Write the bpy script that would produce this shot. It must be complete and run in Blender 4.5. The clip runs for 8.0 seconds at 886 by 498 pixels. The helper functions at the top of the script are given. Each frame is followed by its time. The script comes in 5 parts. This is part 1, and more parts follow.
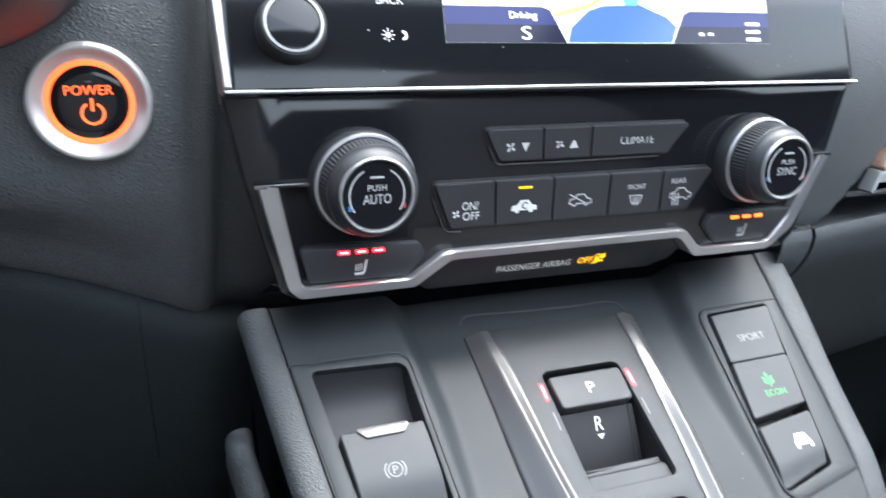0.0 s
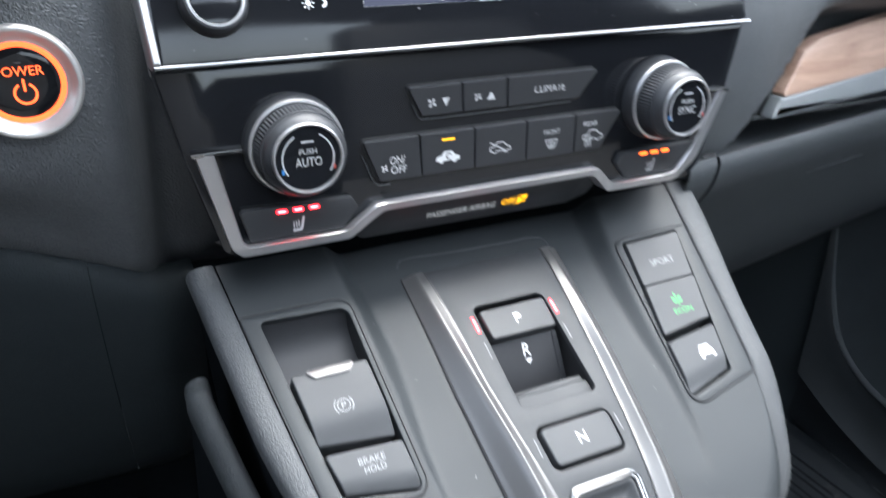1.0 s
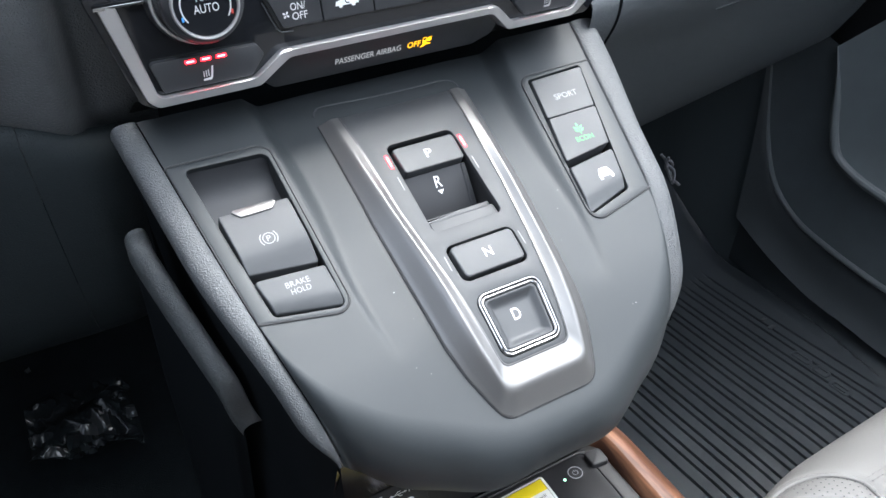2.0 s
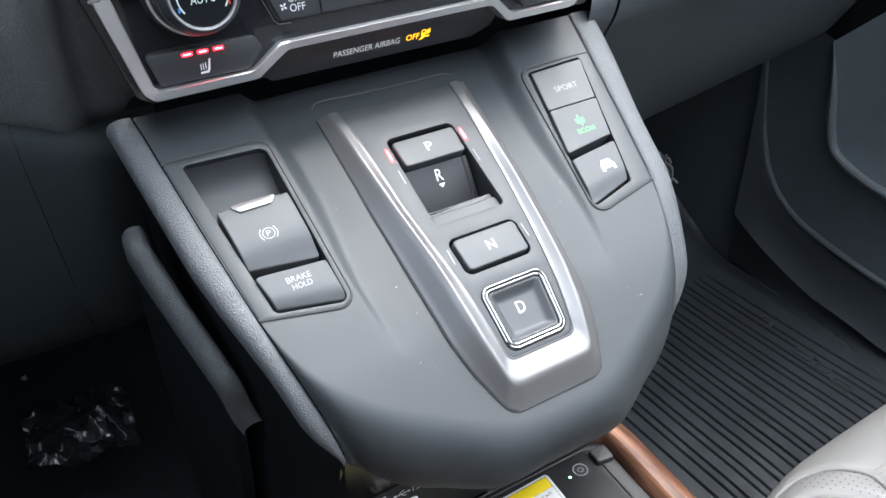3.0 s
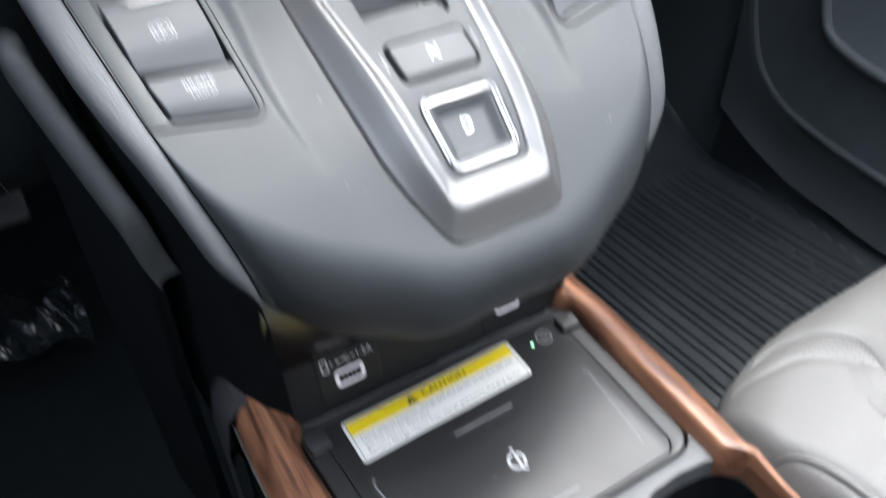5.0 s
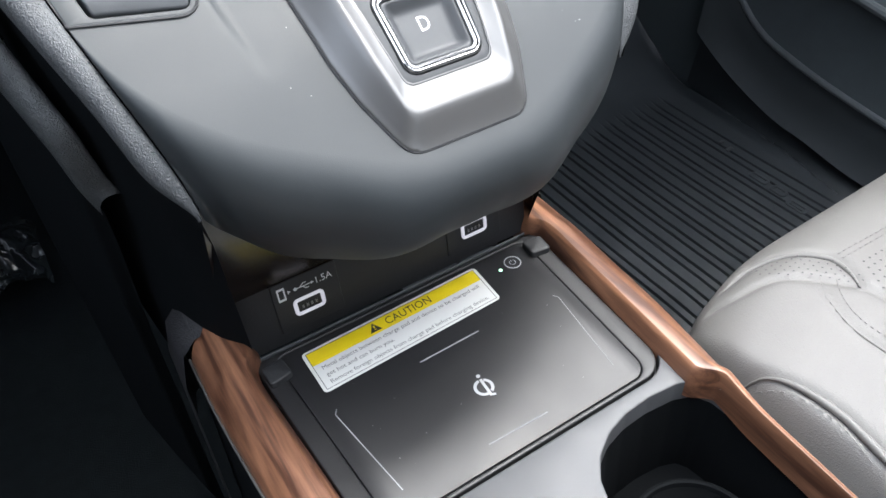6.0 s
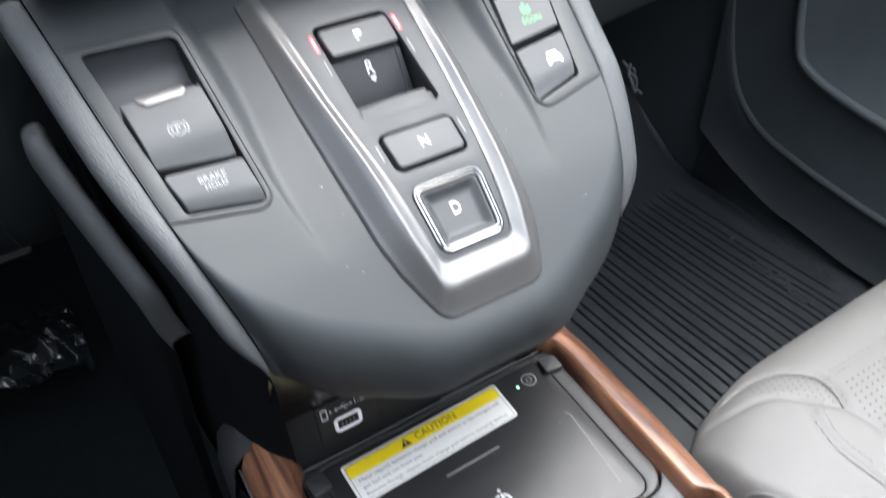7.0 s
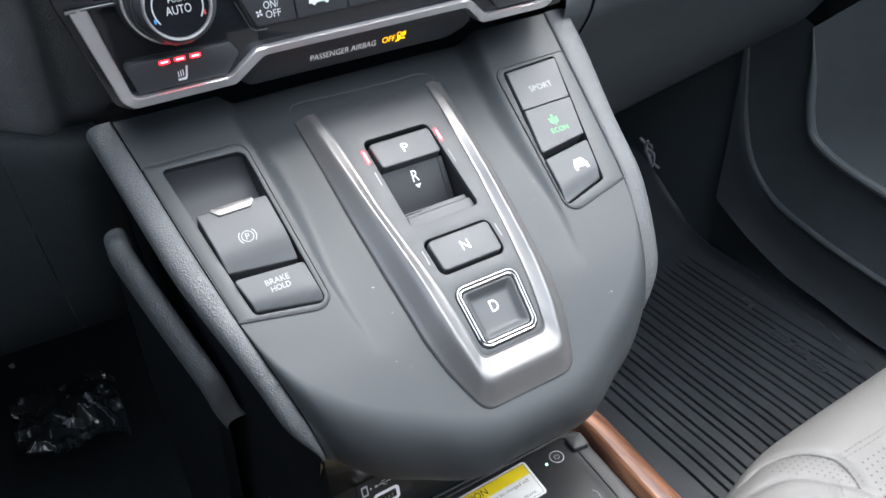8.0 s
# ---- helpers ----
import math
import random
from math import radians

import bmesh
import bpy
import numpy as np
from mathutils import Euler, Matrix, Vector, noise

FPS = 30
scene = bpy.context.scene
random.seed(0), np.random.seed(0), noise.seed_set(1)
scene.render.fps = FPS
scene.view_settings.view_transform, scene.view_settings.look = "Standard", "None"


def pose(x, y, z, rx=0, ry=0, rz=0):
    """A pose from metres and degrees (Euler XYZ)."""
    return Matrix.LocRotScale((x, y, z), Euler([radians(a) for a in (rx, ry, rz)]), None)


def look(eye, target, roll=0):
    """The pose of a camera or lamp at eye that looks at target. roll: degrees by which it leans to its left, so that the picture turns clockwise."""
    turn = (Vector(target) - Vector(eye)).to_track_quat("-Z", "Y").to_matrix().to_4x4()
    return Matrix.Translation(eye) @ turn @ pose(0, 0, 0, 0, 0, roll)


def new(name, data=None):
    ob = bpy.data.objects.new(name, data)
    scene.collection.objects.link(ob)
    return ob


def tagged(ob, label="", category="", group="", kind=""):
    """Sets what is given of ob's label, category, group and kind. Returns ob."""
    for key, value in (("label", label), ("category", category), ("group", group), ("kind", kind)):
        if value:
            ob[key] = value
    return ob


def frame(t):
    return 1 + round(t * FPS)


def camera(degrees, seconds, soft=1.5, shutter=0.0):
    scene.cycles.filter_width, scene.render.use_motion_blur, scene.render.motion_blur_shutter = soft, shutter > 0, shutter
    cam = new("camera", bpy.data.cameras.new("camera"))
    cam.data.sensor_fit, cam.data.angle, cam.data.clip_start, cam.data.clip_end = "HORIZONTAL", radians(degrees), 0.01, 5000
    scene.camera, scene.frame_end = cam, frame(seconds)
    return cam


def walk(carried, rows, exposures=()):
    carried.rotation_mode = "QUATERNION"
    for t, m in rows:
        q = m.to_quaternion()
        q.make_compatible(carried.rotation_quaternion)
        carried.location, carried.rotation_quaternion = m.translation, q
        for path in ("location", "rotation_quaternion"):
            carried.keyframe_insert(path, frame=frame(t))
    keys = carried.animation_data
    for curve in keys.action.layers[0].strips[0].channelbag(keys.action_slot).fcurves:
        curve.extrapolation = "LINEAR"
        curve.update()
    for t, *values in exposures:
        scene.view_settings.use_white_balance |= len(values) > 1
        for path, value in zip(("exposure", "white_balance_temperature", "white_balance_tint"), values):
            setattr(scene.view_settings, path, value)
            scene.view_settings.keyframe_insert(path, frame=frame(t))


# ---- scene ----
from mathutils import geometry

cam = camera(61.39, 8.0, shutter=0.6)
PATH = [
    (0, (-0.1713, -0.0130, 0.8078), (0.4904, 1.7651, 0.1751), 1.34),
    (0.5, (-0.1693, -0.0142, 0.8099), (0.5833, 1.7009, 0.1084), 1.02),
    (1, (-0.1729, -0.0348, 0.8268), (0.5951, 1.6218, 0.0107), -0.46),
    (1.2, (-0.1730, -0.0515, 0.8286), (0.5979, 1.5696, -0.0534), -1.09),
    (1.5, (-0.1739, -0.0732, 0.8261), (0.5813, 1.4912, -0.1650), -2.27),
    (1.7, (-0.1738, -0.0778, 0.8190), (0.5941, 1.4434, -0.2280), -2.94),
    (2, (-0.1649, -0.0834, 0.8171), (0.6013, 1.4131, -0.2661), -3.64),
    (3.5, (-0.1685, -0.0795, 0.8046), (0.6133, 1.4198, -0.2635), -4.27),
    (4, (-0.1658, -0.0806, 0.8018), (0.6093, 1.4075, -0.2867), -4.27),
    (4.5, (-0.1666, -0.0814, 0.7989), (0.5987, 1.3795, -0.3324), -4.15),
    (4.8, (-0.1563, -0.0786, 0.7757), (0.6037, 1.3456, -0.4050), -3.88),
    (5, (-0.1437, -0.0737, 0.7398), (0.6026, 1.3050, -0.5020), -3.72),
    (5.2, (-0.1359, -0.0694, 0.7127), (0.6018, 1.2468, -0.6002), -3.17),
    (6.3, (-0.1334, -0.0701, 0.7236), (0.6093, 1.1927, -0.6379), -3.17),
    (6.5, (-0.1338, -0.0719, 0.7381), (0.6180, 1.2176, -0.5930), -3.18),
    (6.8, (-0.1418, -0.0782, 0.7655), (0.6245, 1.2623, -0.5057), -3.46),
    (7, (-0.1449, -0.0782, 0.7851), (0.6281, 1.2858, -0.4567), -3.55),
    (7.2, (-0.1503, -0.0815, 0.8010), (0.6269, 1.3115, -0.4054), -3.67),
    (7.5, (-0.1597, -0.0857, 0.8210), (0.6235, 1.3350, -0.3487), -3.85),
    (8, (-0.1616, -0.0865, 0.8246), (0.6234, 1.3694, -0.2998), -4.04),
]
walk(cam, [(t, look(eye, target, roll)) for t, eye, target, roll in PATH], exposures=[(0.0, 3.0, 6020, 6), (1.0, 2.98, 6040, 6), (1.6, 3.2, 6050, 6), (4.5, 3.16, 6120, 7), (6.3, 3.1, 6220, 7), (8.0, 3.06, 6150, 7)])

# ---------------------------------------------------------------- world and light
world = bpy.data.worlds.new("world")
scene.world = world
world.use_nodes = True
wn = world.node_tree
sky = wn.nodes.new("ShaderNodeTexSky")
sky.sky_type, sky.sun_disc = "NISHITA", False
sky.sun_elevation, sky.sun_rotation = radians(70), radians(90)
sky.air_density, sky.dust_density, sky.ozone_density = 1.0, 4.0, 1.0
pale = wn.nodes.new("ShaderNodeHueSaturation")
pale.inputs["Saturation"].default_value = 0.45
wn.links.new(sky.outputs[0], pale.inputs["Color"])
wn.links.new(pale.outputs[0], wn.nodes["Background"].inputs[0])
wn.nodes["Background"].inputs[1].default_value = 0.15

sun_data = bpy.data.lights.new("sun", "SUN")
sun_data.energy, sun_data.angle, sun_data.color = 0.5, radians(110), (1.0, 0.96, 0.9)
sun = new("sun", sun_data)
sun.matrix_world = look((0, 0, 0), (-0.36, 0.0, -1.0))

# ---------------------------------------------------------------- materials
def material(name, color, rough=0.5, metal=0.0, grain=0.0, scale=400.0, vary=0.0, vscale=30.0, spec=0.5, coat=0.0, emit=None, power=0.0, kind="noise", smudge=0.0):
    m = bpy.data.materials.new(name)
    m.use_nodes = True
    nt = m.node_tree
    b = nt.nodes["Principled BSDF"]
    b.inputs["Base Color"].default_value = (*color, 1)
    b.inputs["Roughness"].default_value = rough
    b.inputs["Metallic"].default_value = metal
    b.inputs["Specular IOR Level"].default_value = spec
    b.inputs["Coat Weight"].default_value = coat
    b.inputs["Coat Roughness"].default_value = 0.05
    if emit:
        b.inputs["Emission Color"].default_value = (*emit, 1)
        b.inputs["Emission Strength"].default_value = power
    tc = nt.nodes.new("ShaderNodeTexCoord")
    if vary or smudge:
        n = nt.nodes.new("ShaderNodeTexNoise")
        n.inputs["Scale"].default_value, n.inputs["Detail"].default_value = vscale, 6
        nt.links.new(tc.outputs["Object"], n.inputs["Vector"])
        if vary:
            mix = nt.nodes.new("ShaderNodeMix")
            mix.data_type = "RGBA"
            mix.inputs["A"].default_value = (*[c * (1 - vary) for c in color], 1)
            mix.inputs["B"].default_value = (*[min(1, c * (1 + vary)) for c in color], 1)
            nt.links.new(n.outputs["Fac"], mix.inputs["Factor"])
            nt.links.new(mix.outputs["Result"], b.inputs["Base Color"])
        if smudge:
            r = nt.nodes.new("ShaderNodeMapRange")
            r.inputs["From Min"].default_value, r.inputs["From Max"].default_value = 0.3, 0.75
            r.inputs["To Min"].default_value, r.inputs["To Max"].default_value = max(0.02, rough - smudge), rough + smudge
            nt.links.new(n.outputs["Fac"], r.inputs["Value"])
            nt.links.new(r.outputs["Result"], b.inputs["Roughness"])
    if grain:
        if kind == "leather":
            t = nt.nodes.new("ShaderNodeTexVoronoi")
            t.feature = "DISTANCE_TO_EDGE"
            t.inputs["Scale"].default_value = scale
            warp = nt.nodes.new("ShaderNodeTexNoise")
            warp.inputs["Scale"].default_value = scale * 0.6
            add = nt.nodes.new("ShaderNodeVectorMath")
            add.operation = "MULTIPLY_ADD"
            add.inputs[1].default_value = (0.004, 0.004, 0.004)
            nt.links.new(tc.outputs["Object"], warp.inputs["Vector"])
            nt.links.new(warp.outputs["Color"], add.inputs[0])
            nt.links.new(tc.outputs["Object"], add.inputs[2])
            nt.links.new(add.outputs[0], t.inputs["Vector"])
            out = t.outputs["Distance"]
            ramp = nt.nodes.new("ShaderNodeMapRange")
            ramp.interpolation_type = "SMOOTHSTEP"
            ramp.inputs["From Max"].default_value = 0.45
            nt.links.new(out, ramp.inputs["Value"])
            out = ramp.outputs["Result"]
        else:
            t = nt.nodes.new("ShaderNodeTexNoise")
            t.inputs["Scale"].default_value, t.inputs["Detail"].default_value = scale, 4
            nt.links.new(tc.outputs["Object"], t.inputs["Vector"])
            out = t.outputs["Fac"]
        bump = nt.nodes.new("ShaderNodeBump")
        bump.inputs["Strength"].default_value, bump.inputs["Distance"].default_value = grain, 0.0006
        nt.links.new(out, bump.inputs["Height"])
        nt.links.new(bump.outputs["Normal"], b.inputs["Normal"])
    return m


SATIN = material("satin grey plastic", (0.0245, 0.0286, 0.0312), 0.53, spec=0.45, grain=0.06, scale=2200, vary=0.08, vscale=25, smudge=0.05)
GREYKEY = material("grey button plastic", (0.052, 0.0548, 0.0585), 0.52, spec=0.45, grain=0.12, scale=2600, vary=0.1, vscale=60, smudge=0.05)
POCKETSKIN = material("dark pocket lining", (0.022, 0.023, 0.026), 0.5, grain=0.15, scale=2000, vary=0.1, vscale=60)
# flank base taken near black, so the footwell's shade is in the colour
FLANKSHADE = material("flank plastic with painted shade", (0.0048, 0.0062, 0.0075), 0.85, spec=0.08, grain=0.3, scale=900)
BUTTON = material("charcoal button plastic", (0.034, 0.036, 0.040), 0.42, grain=0.12, scale=2600, vary=0.1, vscale=60, smudge=0.05)
FACE = material("grey insert plastic", (0.043, 0.0455, 0.0485), 0.55, spec=0.45, grain=0.12, scale=2400, vary=0.08, vscale=40, smudge=0.05)
DARK = material("black moulded plastic", (0.017, 0.0175, 0.019), 0.55, grain=0.3, scale=900, vary=0.2, vscale=30)
# base lifted to a blue-grey that stands in for reflected cabin light
GLOSS = material("piano black", (0.011, 0.012, 0.0145), 0.09, smudge=0.03, vscale=18)
KNEE = material("dark knee pad leatherette", (0.064, 0.069, 0.072), 0.5, grain=0.6, scale=720, vary=0.1, vscale=60, kind="leather")
LEATHER = material("charcoal leatherette", (0.076, 0.08, 0.084), 0.5, grain=0.5, scale=700, vary=0.1, vscale=60, kind="leather")
DASHSMOOTH = material("grey soft dashboard skin", (0.115, 0.122, 0.129), 0.47, grain=0.35, scale=700, vary=0.1, vscale=60, kind="leather")
DASHSKIN = material("grey grained dashboard skin", (0.1, 0.107, 0.114), 0.47, grain=0.6, scale=540, vary=0.15, vscale=80, kind="leather")
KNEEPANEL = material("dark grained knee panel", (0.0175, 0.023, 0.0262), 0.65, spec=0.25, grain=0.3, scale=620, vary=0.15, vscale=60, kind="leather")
ENDCAP = material("dark grey end cap plastic", (0.02, 0.02, 0.023), 0.6, grain=0.5, scale=700, kind="leather")
GLOVE = material("dark grained glovebox skin", (0.072, 0.079, 0.085), 0.33, grain=0.4, scale=620, vary=0.15, vscale=80, kind="leather")
SKIRT = material("glossy dark skirt", (0.011, 0.0065, 0.006), 0.22, spec=0.4, smudge=0.05, vscale=40)
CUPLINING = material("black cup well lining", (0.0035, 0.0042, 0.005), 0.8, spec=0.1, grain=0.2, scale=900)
PADPRINT = material("pale grey pad print", (0.42, 0.43, 0.44), 0.5)
SPECK = material("grey dust", (0.3, 0.3, 0.3), 0.8)
SILVER = material("satin silver", (0.165, 0.163, 0.161), 0.36, metal=0.6, smudge=0.03, vscale=60)
TRIM = material("satin aluminium trim", (0.5, 0.5, 0.51), 0.33, metal=0.75, smudge=0.04, vscale=60)
CHROME = material("chrome", (0.37, 0.37, 0.375), 0.18, metal=1.0, smudge=0.03, vscale=50)
BEZEL = material("brushed silver bezel", (0.78, 0.77, 0.76), 0.4, metal=0.7)
LEGEND = material("lit white print", (0.5, 0.5, 0.5), 0.5, emit=(1, 1, 1), power=0.045)
PRINT = material("white print", (0.75, 0.76, 0.77), 0.5)
DIMPRINT = material("grey print", (0.28, 0.29, 0.3), 0.5)
CLIPRINT = material("pale climate print", (0.56, 0.57, 0.58), 0.5)
RED = material("red lamp", (0.2, 0.01, 0.01), 0.4, emit=(1, 0.004, 0.009), power=2.6)
PALERED = material("pale red lamp", (0.2, 0.02, 0.02), 0.4, emit=(1, 0.16, 0.18), power=2.2)
AMBERLED = material("orange lamp", (0.6, 0.2, 0.02), 0.4, emit=(1, 0.09, 0.01), power=0.8)
AMBER = material("amber lamp", (0.7, 0.4, 0.02), 0.4, emit=(1, 0.42, 0.0), power=0.35)
GREEN = material("green lamp", (0.05, 0.36, 0.09), 0.4, emit=(0.1, 0.75, 0.16), power=0.035)
ORANGE = material("orange ring light", (0.8, 0.2, 0.05), 0.4, emit=(1, 0.06, 0.012), power=0.65)
DOT = material("green dot lamp", (0.5, 0.9, 0.6), 0.4, emit=(0.4, 1, 0.6), power=0.3)
USBGLOW = material("lit white socket surround", (0.6, 0.58, 0.61), 0.4, emit=(0.88, 0.84, 0.95), power=0.045)
WHITELABEL = material("white label film", (0.6, 0.6, 0.575), 0.4, vary=0.04, vscale=80)
YELLOW = material("yellow label band", (0.66, 0.5, 0.008), 0.4)
INK = material("black ink", (0.03, 0.03, 0.03), 0.5)
GREYINK = material("grey ink", (0.1, 0.1, 0.1), 0.5)
FAINT = material("faint grey print", (0.16, 0.165, 0.17), 0.5)
UNLIT = material("unlit lamp lens", (0.2, 0.2, 0.21), 0.4)
KICKSKIN = material("dark grey kick panel", (0.055, 0.066, 0.07), 0.8, grain=0.5, scale=600)
# shaded copy of the pale seat leather, the shade put into its base
BENCHSKIN = material("shaded grey leather", (0.05, 0.049, 0.047), 0.6, grain=0.3, scale=700, kind="leather")
SILL = material("grey sill plastic", (0.036, 0.041, 0.044), 0.42, grain=0.3, scale=700, vary=0.1, vscale=30)
DOORSKIN = material("dark grey door plastic", (0.092, 0.105, 0.111), 0.48, grain=0.4, scale=700, vary=0.15, vscale=30)
DOOREDGE = material("grey door edge", (0.12, 0.132, 0.136), 0.5, grain=0.2, scale=700)
PALEGREY = material("pale grey soft trim", (0.2, 0.215, 0.225), 0.45, grain=0.1, scale=700, vary=0.08, vscale=40)
RUBBER = material("black rubber", (0.039, 0.044, 0.049), 0.4, grain=0.3, scale=600, vary=0.3, vscale=20, smudge=0.1)
CARPET = material("black carpet", (0.0062, 0.0083, 0.0098), 0.95, spec=0.1, grain=1.0, scale=700, vary=0.4, vscale=60)
HEADLINER = material("pale headliner", (0.5, 0.5, 0.49), 0.9, grain=0.4, scale=500)
PADMAT = material("black charging pad", (0.014, 0.014, 0.015), 0.44, spec=0.6, grain=0.06, scale=2500, smudge=0.06, vscale=30)
TRAY = material("grey tray plastic", (0.068, 0.07, 0.074), 0.45, grain=0.15, scale=2000, vary=0.1, vscale=40)
SEAT = material("pale grey seat leather", (0.142, 0.1375, 0.131), 0.5, grain=0.25, scale=700, vary=0.05, vscale=30, kind="leather")
THREAD = material("grey thread", (0.16, 0.155, 0.15), 0.8)
FOIL = material("clear plastic wrap", (0.012, 0.015, 0.017), 0.16, spec=0.5)
TORN = material("torn clear film", (0.22, 0.23, 0.24), 0.2, vary=0.6, vscale=250)
WIRE = material("wire sleeve", (0.2, 0.2, 0.21), 0.5, vary=0.5, vscale=300)


def wood_material(name, along, low, high):
    m = bpy.data.materials.new(name)
    m.use_nodes = True
    nt = m.node_tree
    b = nt.nodes["Principled BSDF"]
    b.inputs["Roughness"].default_value = 0.38
    b.inputs["Coat Weight"].default_value, b.inputs["Coat Roughness"].default_value = 0.3, 0.28
    tc, mp = nt.nodes.new("ShaderNodeTexCoord"), nt.nodes.new("ShaderNodeMapping")
    mp.inputs["Scale"].default_value = along
    n1, n2 = nt.nodes.new("ShaderNodeTexNoise"), nt.nodes.new("ShaderNodeTexNoise")
    n1.inputs["Scale"].default_value, n1.inputs["Detail"].default_value, n1.inputs["Distortion"].default_value = 62, 4, 1.4
    n2.inputs["Scale"].default_value, n2.inputs["Detail"].default_value = 900, 3
    ramp = nt.nodes.new("ShaderNodeValToRGB")
    e = ramp.color_ramp.elements
    e[0].position, e[0].color = 0.36, low
    e[1].position, e[1].color = 0.7, high
    mixm = nt.nodes.new("ShaderNodeMath")
    mixm.operation = "MULTIPLY_ADD"
    mixm.inputs[1].default_value, mixm.inputs[2].default_value = 0.14, -0.07
    add = nt.nodes.new("ShaderNodeMath")
    nt.links.new(tc.outputs["Object"], mp.inputs["Vector"])
    for n in (n1, n2):
        nt.links.new(mp.outputs["Vector"], n.inputs["Vector"])
    nt.links.new(n2.outputs["Fac"], mixm.inputs[0])
    nt.links.new(n1.outputs["Fac"], add.inputs[0])
    nt.links.new(mixm.outputs[0], add.inputs[1])
    nt.links.new(add.outputs[0], ramp.inputs["Fac"])
    nt.links.new(ramp.outputs["Color"], b.inputs["Base Color"])
    return m


WOOD = wood_material("copper toned wood", (1.0, 0.07, 1.0), (0.07, 0.029, 0.017, 1), (0.37, 0.178, 0.1, 1))
# lit copy of the wood: its sky reflection is painted in as paler colours
WOODX = wood_material("copper toned wood with painted sheen", (0.06, 1.0, 1.0), (0.4, 0.25, 0.18, 1), (0.62, 0.43, 0.33, 1))

# ---------------------------------------------------------------- builders (millimetres in, metres out)
MM = 0.001


def sm(a, b, x):
    t = min(1.0, max(0.0, (x - a) / (b - a)))
    return t * t * (3 - 2 * t)


def mix(a, b, t):
    return a + (b - a) * t


def spline(xs, ys):
    """A smooth curve through the given heights."""
    xs, ys = list(xs), list(ys)
    n = len(xs)
    d = [(ys[i + 1] - ys[i]) / (xs[i + 1] - xs[i]) for i in range(n - 1)]
    g = [d[0]] + [(d[i - 1] + d[i]) / 2 for i in range(1, n - 1)] + [d[-1]]

    def f(x):
        if x <= xs[0]:
            return ys[0] + g[0] * (x - xs[0])
        if x >= xs[-1]:
            return ys[-1] + g[-1] * (x - xs[-1])
        i = max(k for k in range(n - 1) if xs[k] <= x)
        h = xs[i + 1] - xs[i]
        t = (x - xs[i]) / h
        return (2 * t**3 - 3 * t**2 + 1) * ys[i] + (t**3 - 2 * t**2 + t) * h * g[i] + (3 * t**2 - 2 * t**3) * ys[i + 1] + (t**3 - t**2) * h * g[i + 1]

    return f


def thing(name, at, label, category, group="", kind=""):
    ob = new(name)
    ob.empty_display_size = 0.02
    ob.location = Vector(at)
    return tagged(ob, label, category, group, kind)


def origin_of(ob):
    p = Vector((0, 0, 0))
    while ob:
        p += ob.location
        ob = ob.parent
    return p


def part(name, bm, mat, parent=None, label="", sharp=35, smooth=True):
    """Links a bmesh, whose vertices are in the world, as one mesh object under its thing."""
    me = bpy.data.meshes.new(name)
    base = origin_of(parent)
    bm.normal_update()
    if base.length:
        bmesh.ops.translate(bm, vec=-base, verts=bm.verts)
    bm.to_mesh(me)
    bm.free()
    if smooth:
        me.shade_smooth()
        me.set_sharp_from_angle(angle=radians(sharp))
    me.materials.append(mat)
    ob = new(name, me)
    ob.parent = parent
    if label:
        tagged(ob, label)
    return ob


def rounded(points, r, seg=5):
    """A polygon with rounded corners; r is one radius or one for each corner."""
    out, n = [], len(points)
    rs = [r] * n if isinstance(r, (int, float)) else list(r)
    for i in range(n):
        p, a, b = Vector(points[i]), Vector(points[i - 1]), Vector(points[(i + 1) % n])
        if rs[i] <= 0.01:
            out.append((p.x, p.y))
            continue
        da, db = (a - p).normalized(), (b - p).normalized()
        half = max(0.05, da.angle(db) / 2)
        d = min(rs[i] / math.tan(half), (a - p).length * 0.49, (b - p).length * 0.49)
        rr = d * math.tan(half)
        c = p + (da + db).normalized() * (rr / math.sin(half))
        s, e = p + da * d - c, p + db * d - c
        turn = s.angle_signed(e)
        for k in range(seg + 1):
            q = Matrix.Rotation(-turn * k / seg, 2) @ s + c
            out.append((q.x, q.y))
    return out


def area2(p):
    return sum(p[i - 1][0] * p[i][1] - p[i][0] * p[i - 1][1] for i in range(len(p))) / 2


def ccw(p):
    return list(p) if area2(p) > 0 else list(p)[::-1]


def inset(p, d):
    """The counter-clockwise polygon p drawn in by d."""
    out, n = [], len(p)
    for i in range(n):
        a, b, c = Vector(p[i - 1]), Vector(p[i]), Vector(p[(i + 1) % n])
        e, f = (b - a), (c - b)
        if e.length < 1e-9 or f.length < 1e-9:
            e = f = (c - a)
        e.normalize(), f.normalize()
        m = Vector((-e.y - f.y, e.x + f.x))
        m = m / max(0.3, m.length_squared / 2) if m.length > 1e-6 else Vector((-e.y, e.x))
        q = b + m * d
        out.append((q.x, q.y))
    return out


def inside(p, x, y):
    hit = False
    for i in range(len(p)):
        (ax, ay), (bx, by) = p[i - 1], p[i]
        if (ay > y) != (by > y) and x < (bx - ax) * (y - ay) / (by - ay) + ax:
            hit = not hit
    return hit


